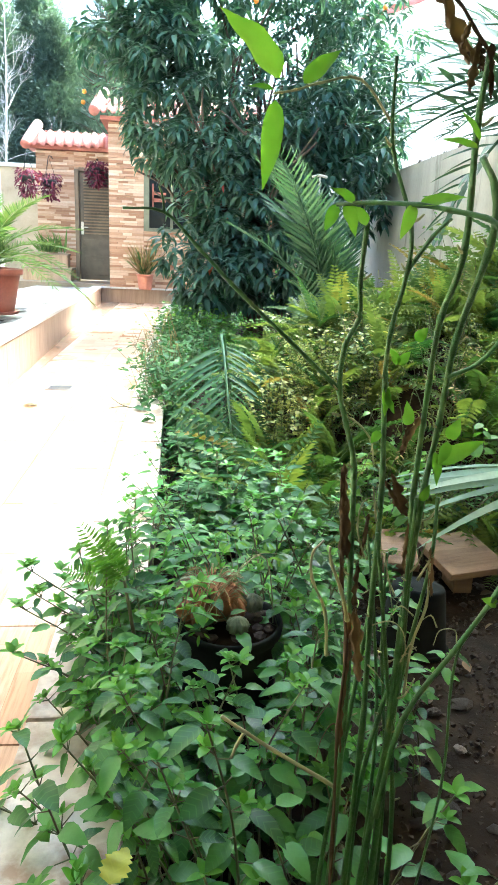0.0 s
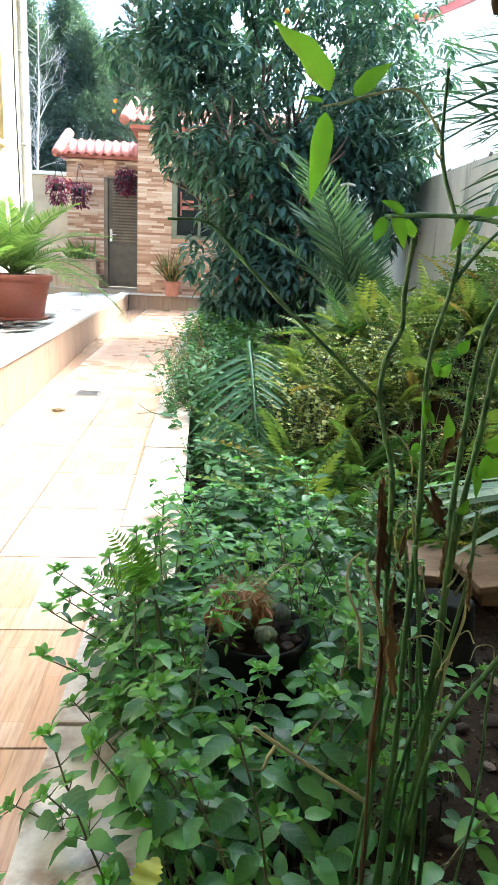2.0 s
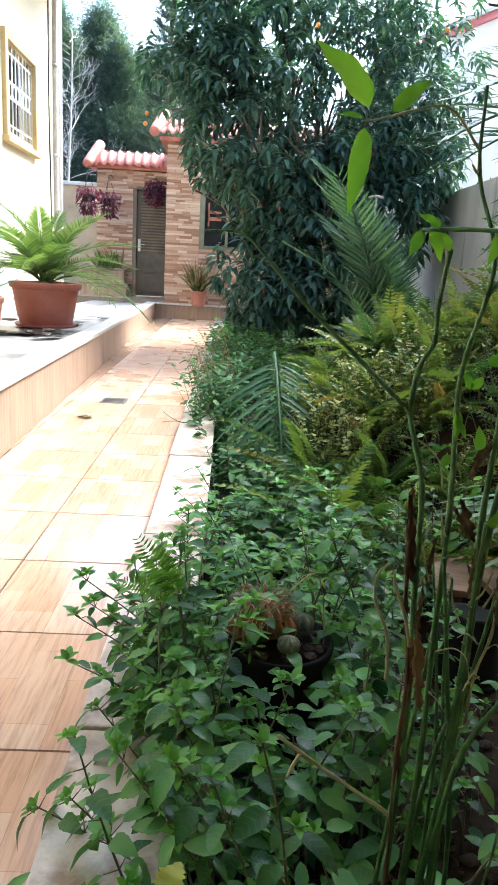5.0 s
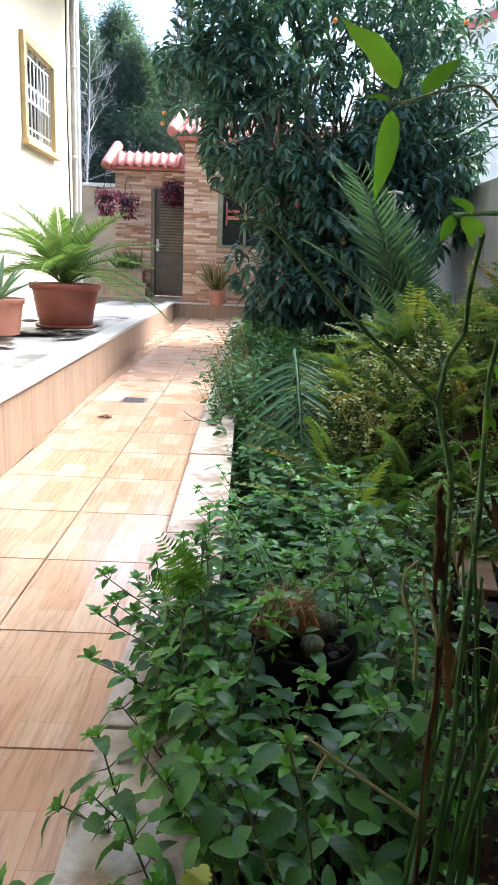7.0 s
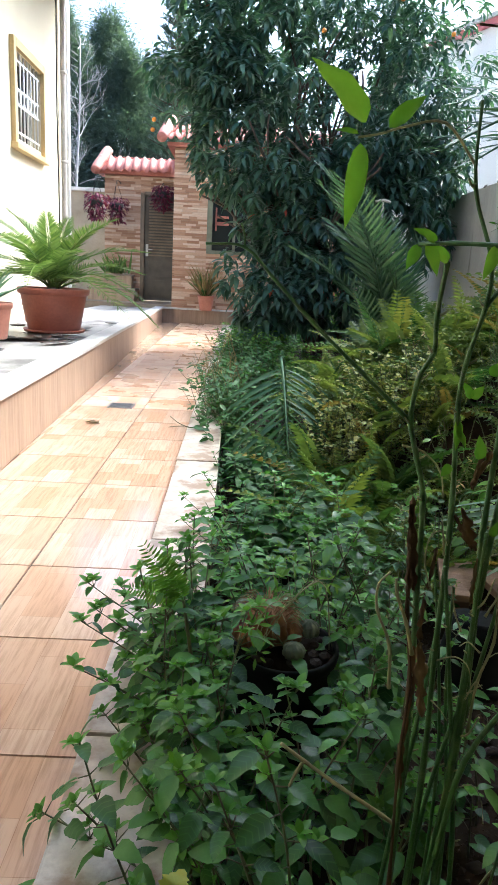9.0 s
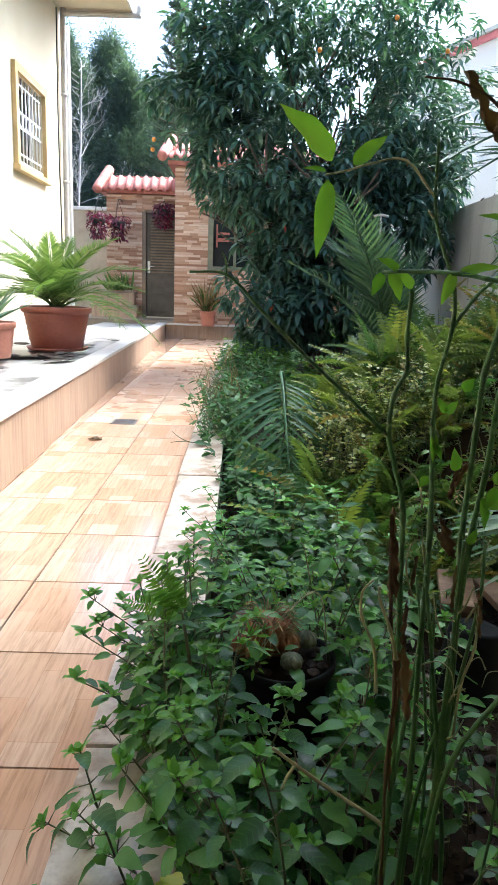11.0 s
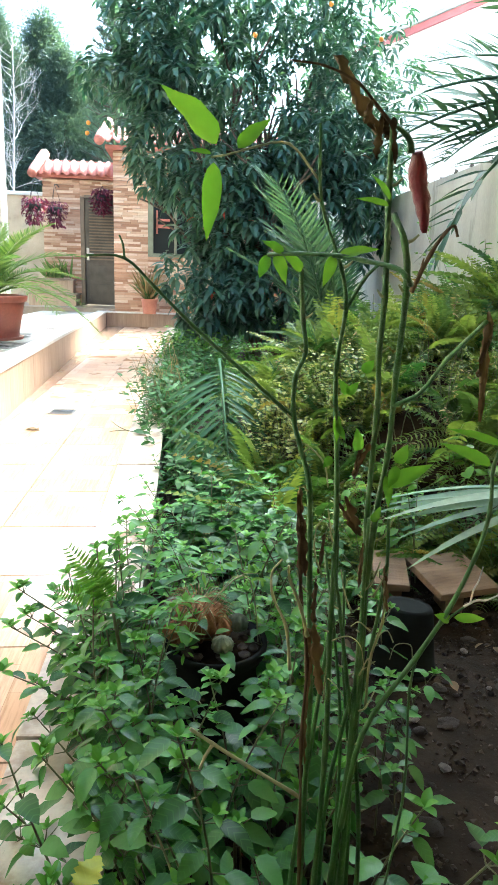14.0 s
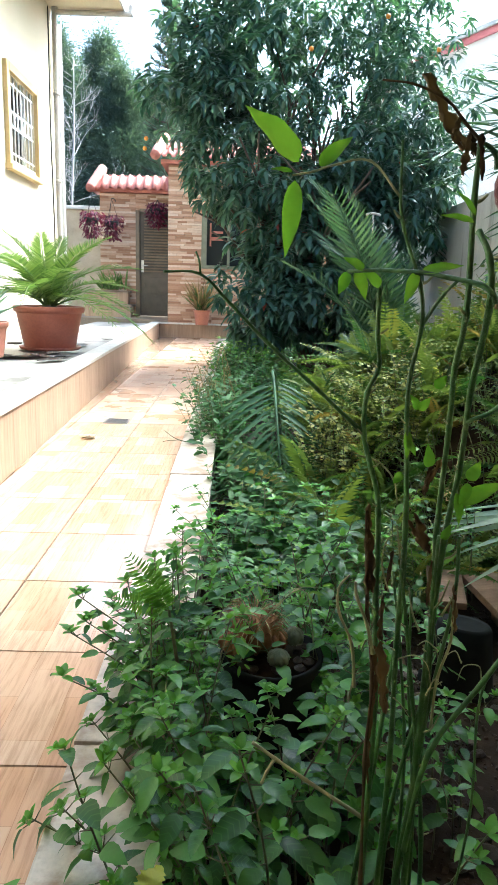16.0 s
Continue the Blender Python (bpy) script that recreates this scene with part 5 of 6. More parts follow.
stalk("stem", [(0.834, 0.99, -0.1), (0.834, 0.985, 0.174), (0.834, 0.975, 0.318), (0.845, 0.965, 0.426), (0.856, 0.955, 0.505), (0.851, 0.945, 0.599), (0.848, 0.935, 0.692)], 0.0044, 0.0022)
stalk("stem", [(0.884, 0.99, -0.1), (0.884, 0.985, 0.17), (0.875, 0.975, 0.299), (0.861, 0.965, 0.41), (0.865, 0.955, 0.512), (0.874, 0.945, 0.618), (0.869, 0.935, 0.692)], 0.0044, 0.0022)
stalk("stem", [(0.854, 0.99, -0.1), (0.854, 0.985, 0.172), (0.853, 0.975, 0.292), (0.857, 0.965, 0.403), (0.842, 0.955, 0.498), (0.826, 0.945, 0.586), (0.812, 0.935, 0.655)], 0.0044, 0.0022)
stalk("branch", [(0.9, 0.96, 0.1), (0.917, 0.943, 0.339), (0.911, 0.94, 0.489), (0.923, 0.939, 0.545), (0.946, 0.939, 0.575), (0.975, 0.939, 0.598)], 0.0022, 0.0014)
stalk("twig", [(0.806, 0.962, 0.326), (0.788, 0.962, 0.341), (0.73, 0.961, 0.383), (0.694, 0.96, 0.411), (0.668, 0.959, 0.432)], 0.0031, 0.0025, M_TWIG, "pale cut woody twig", 0.18)
stalk("twig", [(0.694, 0.96, 0.411), (0.685, 0.955, 0.398), (0.679, 0.95, 0.386)], 0.0028, 0.002, M_TWIG, "pale cut woody twig")
stalk("twig", [(0.86, 0.922, 0.813), (0.879, 0.904, 0.829), (0.885, 0.863, 0.865), (0.887, 0.796, 0.902)], 0.0028, 0.0020)
stalk("twig", [(0.754, 0.811, 1), (0.73, 0.806, 1.023), (0.705, 0.808, 1.02), (0.689, 0.809, 1.015), (0.674, 0.81, 1.012)], 0.0012, 0.0009, M_TWIG)
stalk("twig", [(0.786, 0.739, 1.025), (0.773, 0.732, 1.034), (0.758, 0.723, 1.044), (0.736, 0.716, 1.05), (0.717, 0.714, 1.051)], 0.0015, 0.0007, M_DRY)
stalk("twig", [(0.792, 0.862, 0.905), (0.797, 0.828, 0.93), (0.805, 0.817, 0.942)], 0.0024, 0.0014)
stalk("twig", [(0.761, 0.947, 0.771), (0.782, 0.95, 0.765), (0.8, 0.948, 0.747), (0.806, 0.948, 0.721)], 0.0014, 0.001, M_TWIG)
stalk("twig", [(0.808, 0.742, 0.923), (0.817, 0.736, 0.948), (0.828, 0.743, 0.962), (0.836, 0.749, 0.967), (0.839, 0.749, 0.96)], 0.0019, 0.0011, M_DRY)
stalk("stem", [(0.845, 0.99, -0.1), (0.85, 0.985, 0.2), (0.846, 0.975, 0.4), (0.827, 0.967, 0.55), (0.811, 0.963, 0.641)], 0.0036, 0.0016)
stalk("twig", [(0.962, 0.939, 0.589), (0.975, 0.938, 0.597), (0.986, 0.938, 0.597), (1, 0.937, 0.604)], 0.0018, 0.001, M_DEADWOOD, "bleached dead twig")
stalk("twig", [(0.969, 0.939, 0.594), (0.97, 0.937, 0.61), (0.974, 0.936, 0.621), (0.976, 0.934, 0.638)], 0.0014, 0.0008, M_DEADWOOD, "bleached dead twig")
stalk("twig", [(0.911, 0.94, 0.528), (0.905, 0.936, 0.546), (0.888, 0.934, 0.547), (0.883, 0.934, 0.53)], 0.0010, 0.0004, M_TWIG)
stalk("twig", [(0.82, 0.955, 0.541), (0.837, 0.942, 0.554), (0.851, 0.939, 0.543), (0.856, 0.936, 0.516)], 0.0011, 0.0004, M_TWIG)
stalk("twig", [(0.806, 0.962, 0.401), (0.789, 0.95, 0.426), (0.776, 0.945, 0.411), (0.77, 0.942, 0.384)], 0.0010, 0.0004, M_DRY)
stalk("twig", [(0.856, 0.958, 0.38), (0.874, 0.945, 0.4), (0.886, 0.942, 0.383), (0.891, 0.939, 0.356)], 0.0010, 0.0004, M_TWIG)
stalk("dead_stem", [(0.805, 0.955, -0.1), (0.802, 0.952, 0.15), (0.8, 0.95, 0.26), (0.793, 0.945, 0.421), (0.794, 0.945, 0.521), (0.783, 0.944, 0.6), (0.776, 0.943, 0.685)], 0.0026, 0.0016, M_DRY, "withered brown stem", 0.7)
stalk("dead_stem", [(0.87, 0.965, 0.45), (0.866, 0.95, 0.52), (0.875, 0.945, 0.57), (0.872, 0.942, 0.619)], 0.0022, 0.0014, M_TWIG, "pale dry shoot", 0.3)
stalk("dead_stem", [(0.779, 0.965, 0.501), (0.77, 0.95, 0.561), (0.753, 0.945, 0.601), (0.751, 0.942, 0.63), (0.761, 0.94, 0.645)], 0.0024, 0.0012, M_TWIG, "pale dry shoot", 0.3)
for a, b in (((0.793, 0.953, 0.601), (0.777, 0.945, 0.631)), ((0.85, 0.952, 0.6), (0.867, 0.945, 0.64)), ((0.815, 0.951, 0.661), (0.806, 0.942, 0.7)), ((0.856, 0.958, 0.45), (0.874, 0.95, 0.48)), ((0.804, 0.955, 0.521), (0.79, 0.945, 0.546)), ((0.86, 0.952, 0.66), (0.878, 0.945, 0.69))):
    a, b = Vector(a), Vector(b)
    stalk("twig", [a, a.lerp(b, 0.5) + Vector((0, -0.004, -0.006)), b], 0.0016, 0.0009, M_TWIG)


def blade_leaf(a, b, width, mat, droop=0.22, fold=0.42, name="leaf", label="", up=(0.1, -0.9, 0.5), wave=0.07):
    a, b = Vector(a), Vector(b)
    v, f = leaf_shape((b - a).length, width * 1.12, droop, fold, 12, 0.6, 0.0, wave, 0.0, 1.15)
    part(name, mesh_of(name, v, f, mat), chilli_plant, label, at=aim(a - CB, b - a, up))


blade_leaf((0.678, 0.809, 1.021), (0.64, 0.79, 1.056), 0.029, M_PEPPERLEAF, 0.1)
blade_leaf((0.676, 0.811, 1.009), (0.673, 0.815, 0.95), 0.019, M_PEPPERLEAF)
blade_leaf((0.674, 0.809, 1.014), (0.657, 0.808, 1.018), 0.006, M_PEPPERLEAF)
blade_leaf((0.693, 0.805, 1.018), (0.715, 0.799, 1.041), 0.015, M_PEPPERLEAF)
for a, b, w in (((0.715, 0.784, 0.945), (0.709, 0.786, 0.927), 0.011), ((0.72, 0.782, 0.945), (0.729, 0.774, 0.926), 0.013), ((0.725, 0.778, 0.946), (0.71, 0.774, 0.956), 0.010),
                ((0.76, 0.756, 0.945), (0.784, 0.742, 0.953), 0.010), ((0.757, 0.758, 0.945), (0.75, 0.752, 0.924), 0.011), ((0.791, 0.752, 0.978), (0.768, 0.75, 0.985), 0.007), ((0.791, 0.751, 0.982), (0.778, 0.743, 0.998), 0.007),
                ((0.971, 0.935, 0.75), (0.919, 0.935, 0.777), 0.018), ((0.979, 0.932, 0.772), (0.924, 0.934, 0.793), 0.012), ((0.866, 0.944, 0.725), (0.913, 0.935, 0.752), 0.022), ((0.864, 0.945, 0.735), (0.873, 0.939, 0.699), 0.014),
                ((0.807, 0.938, 0.79), (0.82, 0.934, 0.774), 0.01), ((0.947, 0.938, 0.574), (0.93, 0.934, 0.583), 0.014), ((0.952, 0.938, 0.577), (0.991, 0.934, 0.577), 0.014), ((0.807, 0.939, 0.8), (0.811, 0.934, 0.769), 0.012),
                ((0.745, 0.817, 0.935), (0.731, 0.811, 0.949), 0.013)):
    blade_leaf(a, b, w, M_PEPPERLEAF)
def crumpled(a, b, width, seed):
    """A withered leaf: rolled in on itself, twisted and dented."""
    a, b = Vector(a), Vector(b)
    rg_, ln, rows, cols = random.Random(seed), (b - a).length, 12, 7
    V, F, twist = [], [], rg_.uniform(-1.6, 1.6)
    for i in range(rows + 1):
        t = i / rows
        r = width * 0.5 * math.sin(math.pi * (0.08 + 0.86 * t)) ** 0.6 * (0.4 + 1.4 * abs(noise.noise((t * 4, seed, 0))) + 0.12 * rg_.random())
        for j in range(cols + 1):
            u = (j / cols - 0.5) * 2
            ang = u * 2.2 + twist * t
            n1 = noise.noise((t * 7, u * 3, seed)) * 0.65 * width
            V.append(((r + n1 * 0.6) * math.sin(ang), ln * t + n1 * 0.4, (r * 0.55 + n1) * math.cos(ang)))
    for i in range(rows):
        for j in range(cols):
            o = i * (cols + 1) + j
            F.append((o, o + 1, o + cols + 2, o + cols + 1))
    part("dry_leaf", mesh_of("dry_leaf", V, F, M_DRY), chilli_plant, "shrivelled brown leaf", at=aim(a - CB, b - a, (0.1, -0.9, 0.5)))


for k, (a, b, w) in enumerate((((0.776, 0.944, 0.721), (0.778, 0.942, 0.665), 0.014), ((0.778, 0.944, 0.681), (0.782, 0.942, 0.615), 0.012), ((0.794, 0.948, 0.561), (0.798, 0.944, 0.5), 0.018), ((0.798, 0.95, 0.521), (0.795, 0.945, 0.451), 0.012), ((0.796, 0.952, 0.461), (0.798, 0.947, 0.391), 0.011),
                ((0.845, 0.943, 0.77), (0.829, 0.941, 0.735), 0.015), ((0.818, 0.944, 0.705), (0.838, 0.942, 0.672), 0.012), ((0.847, 0.947, 0.66), (0.845, 0.944, 0.61), 0.010), ((0.778, 0.736, 1.031), (0.776, 0.739, 1.005), 0.010), ((0.785, 0.736, 1.029), (0.789, 0.739, 1.002), 0.009),
                ((0.889, 0.796, 0.902), (0.893, 0.813, 0.857), 0.011), ((0.89, 0.802, 0.887), (0.9, 0.818, 0.838), 0.010), ((0.813, 0.737, 0.945), (0.81, 0.74, 0.926), 0.005), ((0.769, 0.729, 1.038), (0.764, 0.725, 1.022), 0.008),
                               ((0.774, 0.942, 0.716), (0.786, 0.943, 0.625), 0.02),
                               ((0.836, 0.942, 0.769), (0.831, 0.943, 0.732), 0.016),
                               ((0.823, 0.942, 0.713), (0.842, 0.943, 0.67), 0.018),
                               ((0.799, 0.942, 0.569), (0.81, 0.943, 0.483), 0.024),
                               ((0.871, 0.942, 0.635), (0.878, 0.943, 0.582), 0.014),
                               ((0.954, 0.942, 0.904), (0.957, 0.943, 0.794), 0.022),
                               ((0.804, 0.942, 0.672), (0.8, 0.943, 0.627), 0.01),
                               ((0.798, 0.942, 0.622), (0.797, 0.943, 0.572), 0.014))):
    crumpled(a, b, w * 0.62, 300 + k)
crumpled((0.747, 0.735, 1.061), (0.778, 0.745, 1.021), 0.012, 351)
crumpled((0.781, 0.745, 1.033), (0.786, 0.748, 1.018), 0.009, 352)
stalk("twig", [(0.792, 0.942, 0.555), (0.783, 0.942, 0.589), (0.77, 0.942, 0.621), (0.768, 0.942, 0.637)], 0.0028, 0.0014, M_TWIG, "pale dry shoot", 0.35)
stalk("twig", [(0.803, 0.942, 0.627), (0.794, 0.942, 0.656), (0.796, 0.942, 0.681), (0.806, 0.942, 0.689), (0.814, 0.942, 0.674)], 0.0012, 0.0006, M_TWIG, "pale dry shoot", 0.35)
stalk("twig", [(0.839, 0.942, 0.583), (0.83, 0.942, 0.604), (0.824, 0.942, 0.632)], 0.0014, 0.0007, M_TWIG, "pale dry shoot", 0.35)
stalk("twig", [(0.818, 0.942, 0.503), (0.828, 0.942, 0.493), (0.837, 0.942, 0.48)], 0.001, 0.0005, M_TWIG, "pale dry shoot", 0.35)
stalk("twig", [(0.861, 0.942, 0.6), (0.873, 0.942, 0.626), (0.875, 0.942, 0.635)], 0.0016, 0.0008, M_TWIG, "pale dry shoot", 0.35)
stalk("twig", [(0.861, 0.942, 0.56), (0.848, 0.942, 0.571), (0.839, 0.942, 0.566)], 0.0011, 0.00055, M_TWIG, "pale dry shoot", 0.35)
stalk("twig", [(0.888, 0.942, 0.546), (0.88, 0.942, 0.56), (0.869, 0.942, 0.553)], 0.001, 0.0005, M_TWIG, "pale dry shoot", 0.35)
stalk("twig", [(0.853, 0.942, 0.506), (0.861, 0.942, 0.526), (0.869, 0.942, 0.519)], 0.001, 0.0005, M_TWIG, "pale dry shoot", 0.35)
for a, b, w in (((0.815, 0.934, 0.821), (0.807, 0.931, 0.837), 0.012),
                ((0.816, 0.934, 0.821), (0.826, 0.931, 0.834), 0.012),
                ((0.83, 0.934, 0.764), (0.829, 0.931, 0.788), 0.016),
                ((0.871, 0.934, 0.752), (0.882, 0.931, 0.772), 0.018),
                ((0.871, 0.934, 0.749), (0.866, 0.931, 0.723), 0.016),
                ((0.83, 0.934, 0.843), (0.84, 0.931, 0.856), 0.014),
                ((0.804, 0.934, 0.758), (0.796, 0.931, 0.746), 0.012),
                ((0.851, 0.934, 0.689), (0.859, 0.931, 0.706), 0.012)):
    blade_leaf(a, b, w, M_PEPPERLEAF)
POD = smooth_line([Vector(p) - CB for p in ((0.806, 0.749, 1.012), (0.808, 0.751, 1.005), (0.810, 0.754, 0.995), (0.814, 0.755, 0.983), (0.816, 0.755, 0.973), (0.818, 0.755, 0.962))])
rg = random.Random(6)
pv, pf = tube(POD, [0.0060 * min(1.0, 0.45 + 2.6 * k / 20) * (1 - (k / 20.5) ** 3) ** 0.6 * (1 + rg.uniform(-0.09, 0.09)) for k in range(len(POD))], 14)
pv = [v + Vector((noise.noise(v * 160), noise.noise(v * 160 + Vector((7, 0, 0))), 0)) * 0.0012 for v in pv]
pepper = part("chilli", mesh_of("chilli", [tuple(v) for v in pv], pf, M_CHILLI), chilli_plant, "dark red wrinkled chilli pepper")
part("calyx", stem_mesh("calyx", [([Vector(p) - CB for p in ((0.786, 0.739, 1.025), (0.793, 0.743, 1.023), (0.8, 0.747, 1.018), (0.802, 0.749, 1.011))], 0.0011, 0.0026)], M_STEM, 8), pepper)


# ---- small things in the bed ----
M_LACY = leaf_material("lacy_leaf", (0.10, 0.24, 0.035), (0.17, 0.34, 0.05), 0.0, 0.45, 0.38, island=True)
lacy = thing("lacy_weed", (0.80, 1.62, -0.1), "bright green trailing weed with small lobed leaves", "weed")
LB = Vector((0.80, 1.62, -0.1))
part("stem", stem_mesh("stem", [([Vector(p) - LB for p in ((0.80, 1.62, -0.1), (0.82, 1.58, 0.12), (0.787, 1.5, 0.361), (0.722, 1.47, 0.34), (0.662, 1.44, 0.253))], 0.0016, 0.0009)], M_TWIG, 5), lacy)
for k, p in enumerate(((0.654, 1.445, 0.306), (0.662, 1.44, 0.251), (0.718, 1.62, 0.374), (0.814, 1.55, 0.351), (0.735, 1.6, 0.357), (0.695, 1.6, 0.338), (0.788, 1.52, 0.359))):
    M = [aim((0.010 * math.cos(a), 0.010 * math.sin(a), 0), (math.cos(a), math.sin(a), 0.15 * (i % 2)), (0, 0, 1), (0.026, 0.017, 0.021, 0.015, 0.023, 0.016, 0.019)[i]) for i, a in enumerate([k + j * 0.9 for j in range(7)])]
    lf = part("leaf", scatter("leaf", leaf_shape(1.0, 0.42, 0.1, 0.15, 5, 0.8), M, M_LACY), lacy, at=Matrix.Translation(Vector(p) - LB) @ Matrix.Rotation(radians(35), 4, "X"))
    root = Vector((0.80, 1.62, -0.1)) if k in (2, 4, 5) else Vector((0.722, 1.47, 0.34))
    part("stalk", stem_mesh("stalk", [([root - LB, (root + Vector(p)) / 2 - LB + Vector((0, 0, 0.02)), Vector(p) - LB], 0.0010, 0.0007)], M_TWIG, 4), lacy)
old_leaf = thing("yellow_leaf", (0.555, 0.88, 0.30), "yellowing spotted weed leaf on a bent stalk", "leaf")
v, f = leaf_shape(0.042, 0.036, 0.25, 0.25, 12, 0.5, 0.0, 0.14, 0.16)
part("blade", mesh_of("blade", v, f, M_OLD), old_leaf, at=aim((0, 0, 0), (0.3, 0.7, 0.35)))
part("stalk", stem_mesh("stalk", [([(0, 0, 0), (0.03, -0.01, -0.14), (0.06, 0.0, -0.41)], 0.0015, 0.0022)], M_REDSTEM, 5), old_leaf)
cactus_pot = thing("cactus_pot", (0.728, 1.555, -0.13), "dark plastic pot with a dried brown cactus and small ball cacti", "potted plant")
flower_pot(cactus_pot, 0.104, 0.088, 0.335, M_BLACKPOT, 0.03, 0.012)
rg = random.Random(41)
for p, r, mat, lab, ribs, rib in (((-0.038, 0.02, 0.37), 0.054, M_DEADCACTUS, "dried brown furrowed cactus body", 13, 0.12), ((-0.073, -0.01, 0.36), 0.03, M_DEADCACTUS, "shrivelled brown offset", 8, 0.2), ((0.004, 0.01, 0.357), 0.028, M_DEADCACTUS, "shrivelled brown offset", 8, 0.2),
                                  ((0.01, -0.05, 0.35), 0.021, M_CACTUS, "small grey-green ball cactus", 10, 0.09), ((0.045, 0.02, 0.36), 0.022, M_CACTUS, "small grey-green ball cactus", 10, 0.09), ((-0.085, 0.07, 0.375), 0.022, M_CACTUS, "small grey-green ball cactus", 10, 0.09)):
    prof = [(r * math.sin(t), -r * 0.85 * math.cos(t)) for t in (0.15, 0.45, 0.75, 1.0, 1.25, 1.5, 1.75, 2.0, 2.25, 2.5, 2.75, 2.98)]
    part("cactus", lathe("cactus", prof, mat, 52, True, 0.22, rg.randrange(99), ribs, rib), cactus_pot, lab, at=p)
for k in range(110):
    a, e = rg.uniform(0, 6.283), rg.uniform(0.1, 1.3)
    c = Vector((-0.038, 0.02, 0.37)) + Vector((math.cos(a) * math.cos(e), math.sin(a) * math.cos(e), math.sin(e))) * 0.046
    d = Vector((math.cos(a), math.sin(a), 0.5 * math.sin(e)))
    part("spine", stem_mesh("spine", [([c, c + d * 0.016 + Vector((0, 0, 0.010)), c + d * 0.034 + Vector((0, 0, -0.004))], 0.0010, 0.0004)], M_DEADCACTUS if k % 2 else M_TWIG, 4), cactus_pot)
for k in range(18):
    a, r = rg.uniform(0, 6.283), rg.uniform(0.045, 0.088)
    part("pebble", lathe("pebble", [(0.003, -0.006), (0.01, -0.003), (0.012, 0.003), (0.006, 0.008)], M_CLOD, 7, False, 0.4, k), cactus_pot, at=(r * math.cos(a), r * math.sin(a), 0.329))
black_pot = thing("plant_pot", (1.253, 1.919, -0.105), "black plastic nursery pot standing upside down on the soil", "pot")
part("pot", lathe("pot", [(0.074, 0.0), (0.081, 0.0), (0.083, 0.012), (0.079, 0.02), (0.077, 0.03), (0.060, 0.142), (0.056, 0.148), (0.045, 0.146), (0.02, 0.146)], M_BLACKPOT, 32), black_pot, at=pose(0, 0, 0.012, -7, 5, 0) @ Matrix.Scale(1.18, 4))
part("rim", lathe("rim", [(0.0835, 0.0), (0.0865, 0.002), (0.0865, 0.010), (0.0835, 0.012)], M_BLACKPOT, 32), black_pot, at=pose(0, 0, 0.012, -7, 5, 0) @ Matrix.Scale(1.18, 4))
for i, (x, y, z, w, rz, rx) in enumerate(((1.33, 2.30, 0.02, 0.055, -12, 6), (1.53, 2.28, 0.01, 0.11, 14, 9))):
    b = thing("board", (x, y, z), "weathered brown board lying on supports", "board", "boards among the weeds")
    part("plank", boxes("plank", M_BOARD, (-w, w, -0.11, 0.11, -0.012, 0.012), bevel=0.003), b, at=pose(0, 0, 0, rx, 0, rz))
    part("support", boxes("support", M_BOARD, (-0.03, 0.03, -0.05, 0.05, -z - 0.1, -0.02)), b)
strap = thing("strap_plant", (2.02, 2.36, 0.24), "pale striped strap-leaved plant", "plant")
rg = random.Random(43)
part("crown", stem_mesh("crown", [([(0.06, 0.02, -0.36), (0.03, 0, -0.15), (0, 0, 0.02)], 0.03, 0.02)], M_AGAVE, 8), strap)
for k in range(7):
    v, f = leaf_shape(0.80, 0.05, 0.22, 0.35, 9, 0.2)
    part("leaf", mesh_of("leaf", v, f, M_AGAVE), strap, at=at_dir((0, 0, 0), 78 + k * 5, 2 + 5 * (k % 3), rg.uniform(-25, 25), rg.uniform(0.75, 1.05)))
rg = random.Random(44)
clod_me = [lathe("clod", [(0.2, -0.45), (0.85, -0.3), (1.0, 0.1), (0.7, 0.45), (0.2, 0.6)], M_CLOD, 9, False, 0.5, 20 + k) for k in range(4)]
stone_me = [lathe("stone", [(0.2, -0.45), (0.8, -0.25), (1.0, 0.1), (0.75, 0.42), (0.2, 0.6)], M_PEBBLE, 8, False, 0.45, k) for k in range(5)]
for k in range(400):
    x, y = rg.uniform(0.85, 1.75), rg.uniform(0.85, 2.4)
    r = 0.004 + 0.028 * rg.random() ** 4
    clod = k % 3 > 0
    st = new("clod" if clod else "stone", clod_me[k % 4] if clod else stone_me[k % 5])
    st.matrix_basis = pose(x, y, -0.10 + 0.05 * noise.noise((x * 2.1, y * 2.1, 0)) + 0.022 * noise.noise((x * 9, y * 9, 3)) + r * 0.25, 0, 0, rg.uniform(0, 360)) @ Matrix.Diagonal((r, r * rg.uniform(0.6, 1.0), r * rg.uniform(0.5, 0.9), 1))
    tagged(st, "crumbly brown clod of soil" if clod else "small grey-brown stone lying on the soil", "clod" if clod else "stone", "clods on the soil" if clod else "stones on the soil")
M = []
for k in range(14000):
    x, y = rg.uniform(0.56, 1.85), rg.uniform(0.75, 2.7)
    M.append(pose(x, y, -0.10 + 0.05 * noise.noise((x * 2.1, y * 2.1, 0)) + 0.022 * noise.noise((x * 9, y * 9, 3)), rg.uniform(-60, 60), rg.uniform(-60, 60), rg.uniform(0, 360)) @ Matrix.Scale(0.002 + 0.009 * rg.random() ** 3, 4))
lump = ([(1, 0, 0.1), (0.1, 0.8, -0.1), (-0.9, 0.15, 0), (0, -1, 0.15), (0.15, 0.1, 0.8), (-0.1, 0, -0.7)], [(0, 1, 4), (1, 2, 4), (2, 3, 4), (3, 0, 4), (1, 0, 5), (2, 1, 5), (3, 2, 5), (0, 3, 5)])
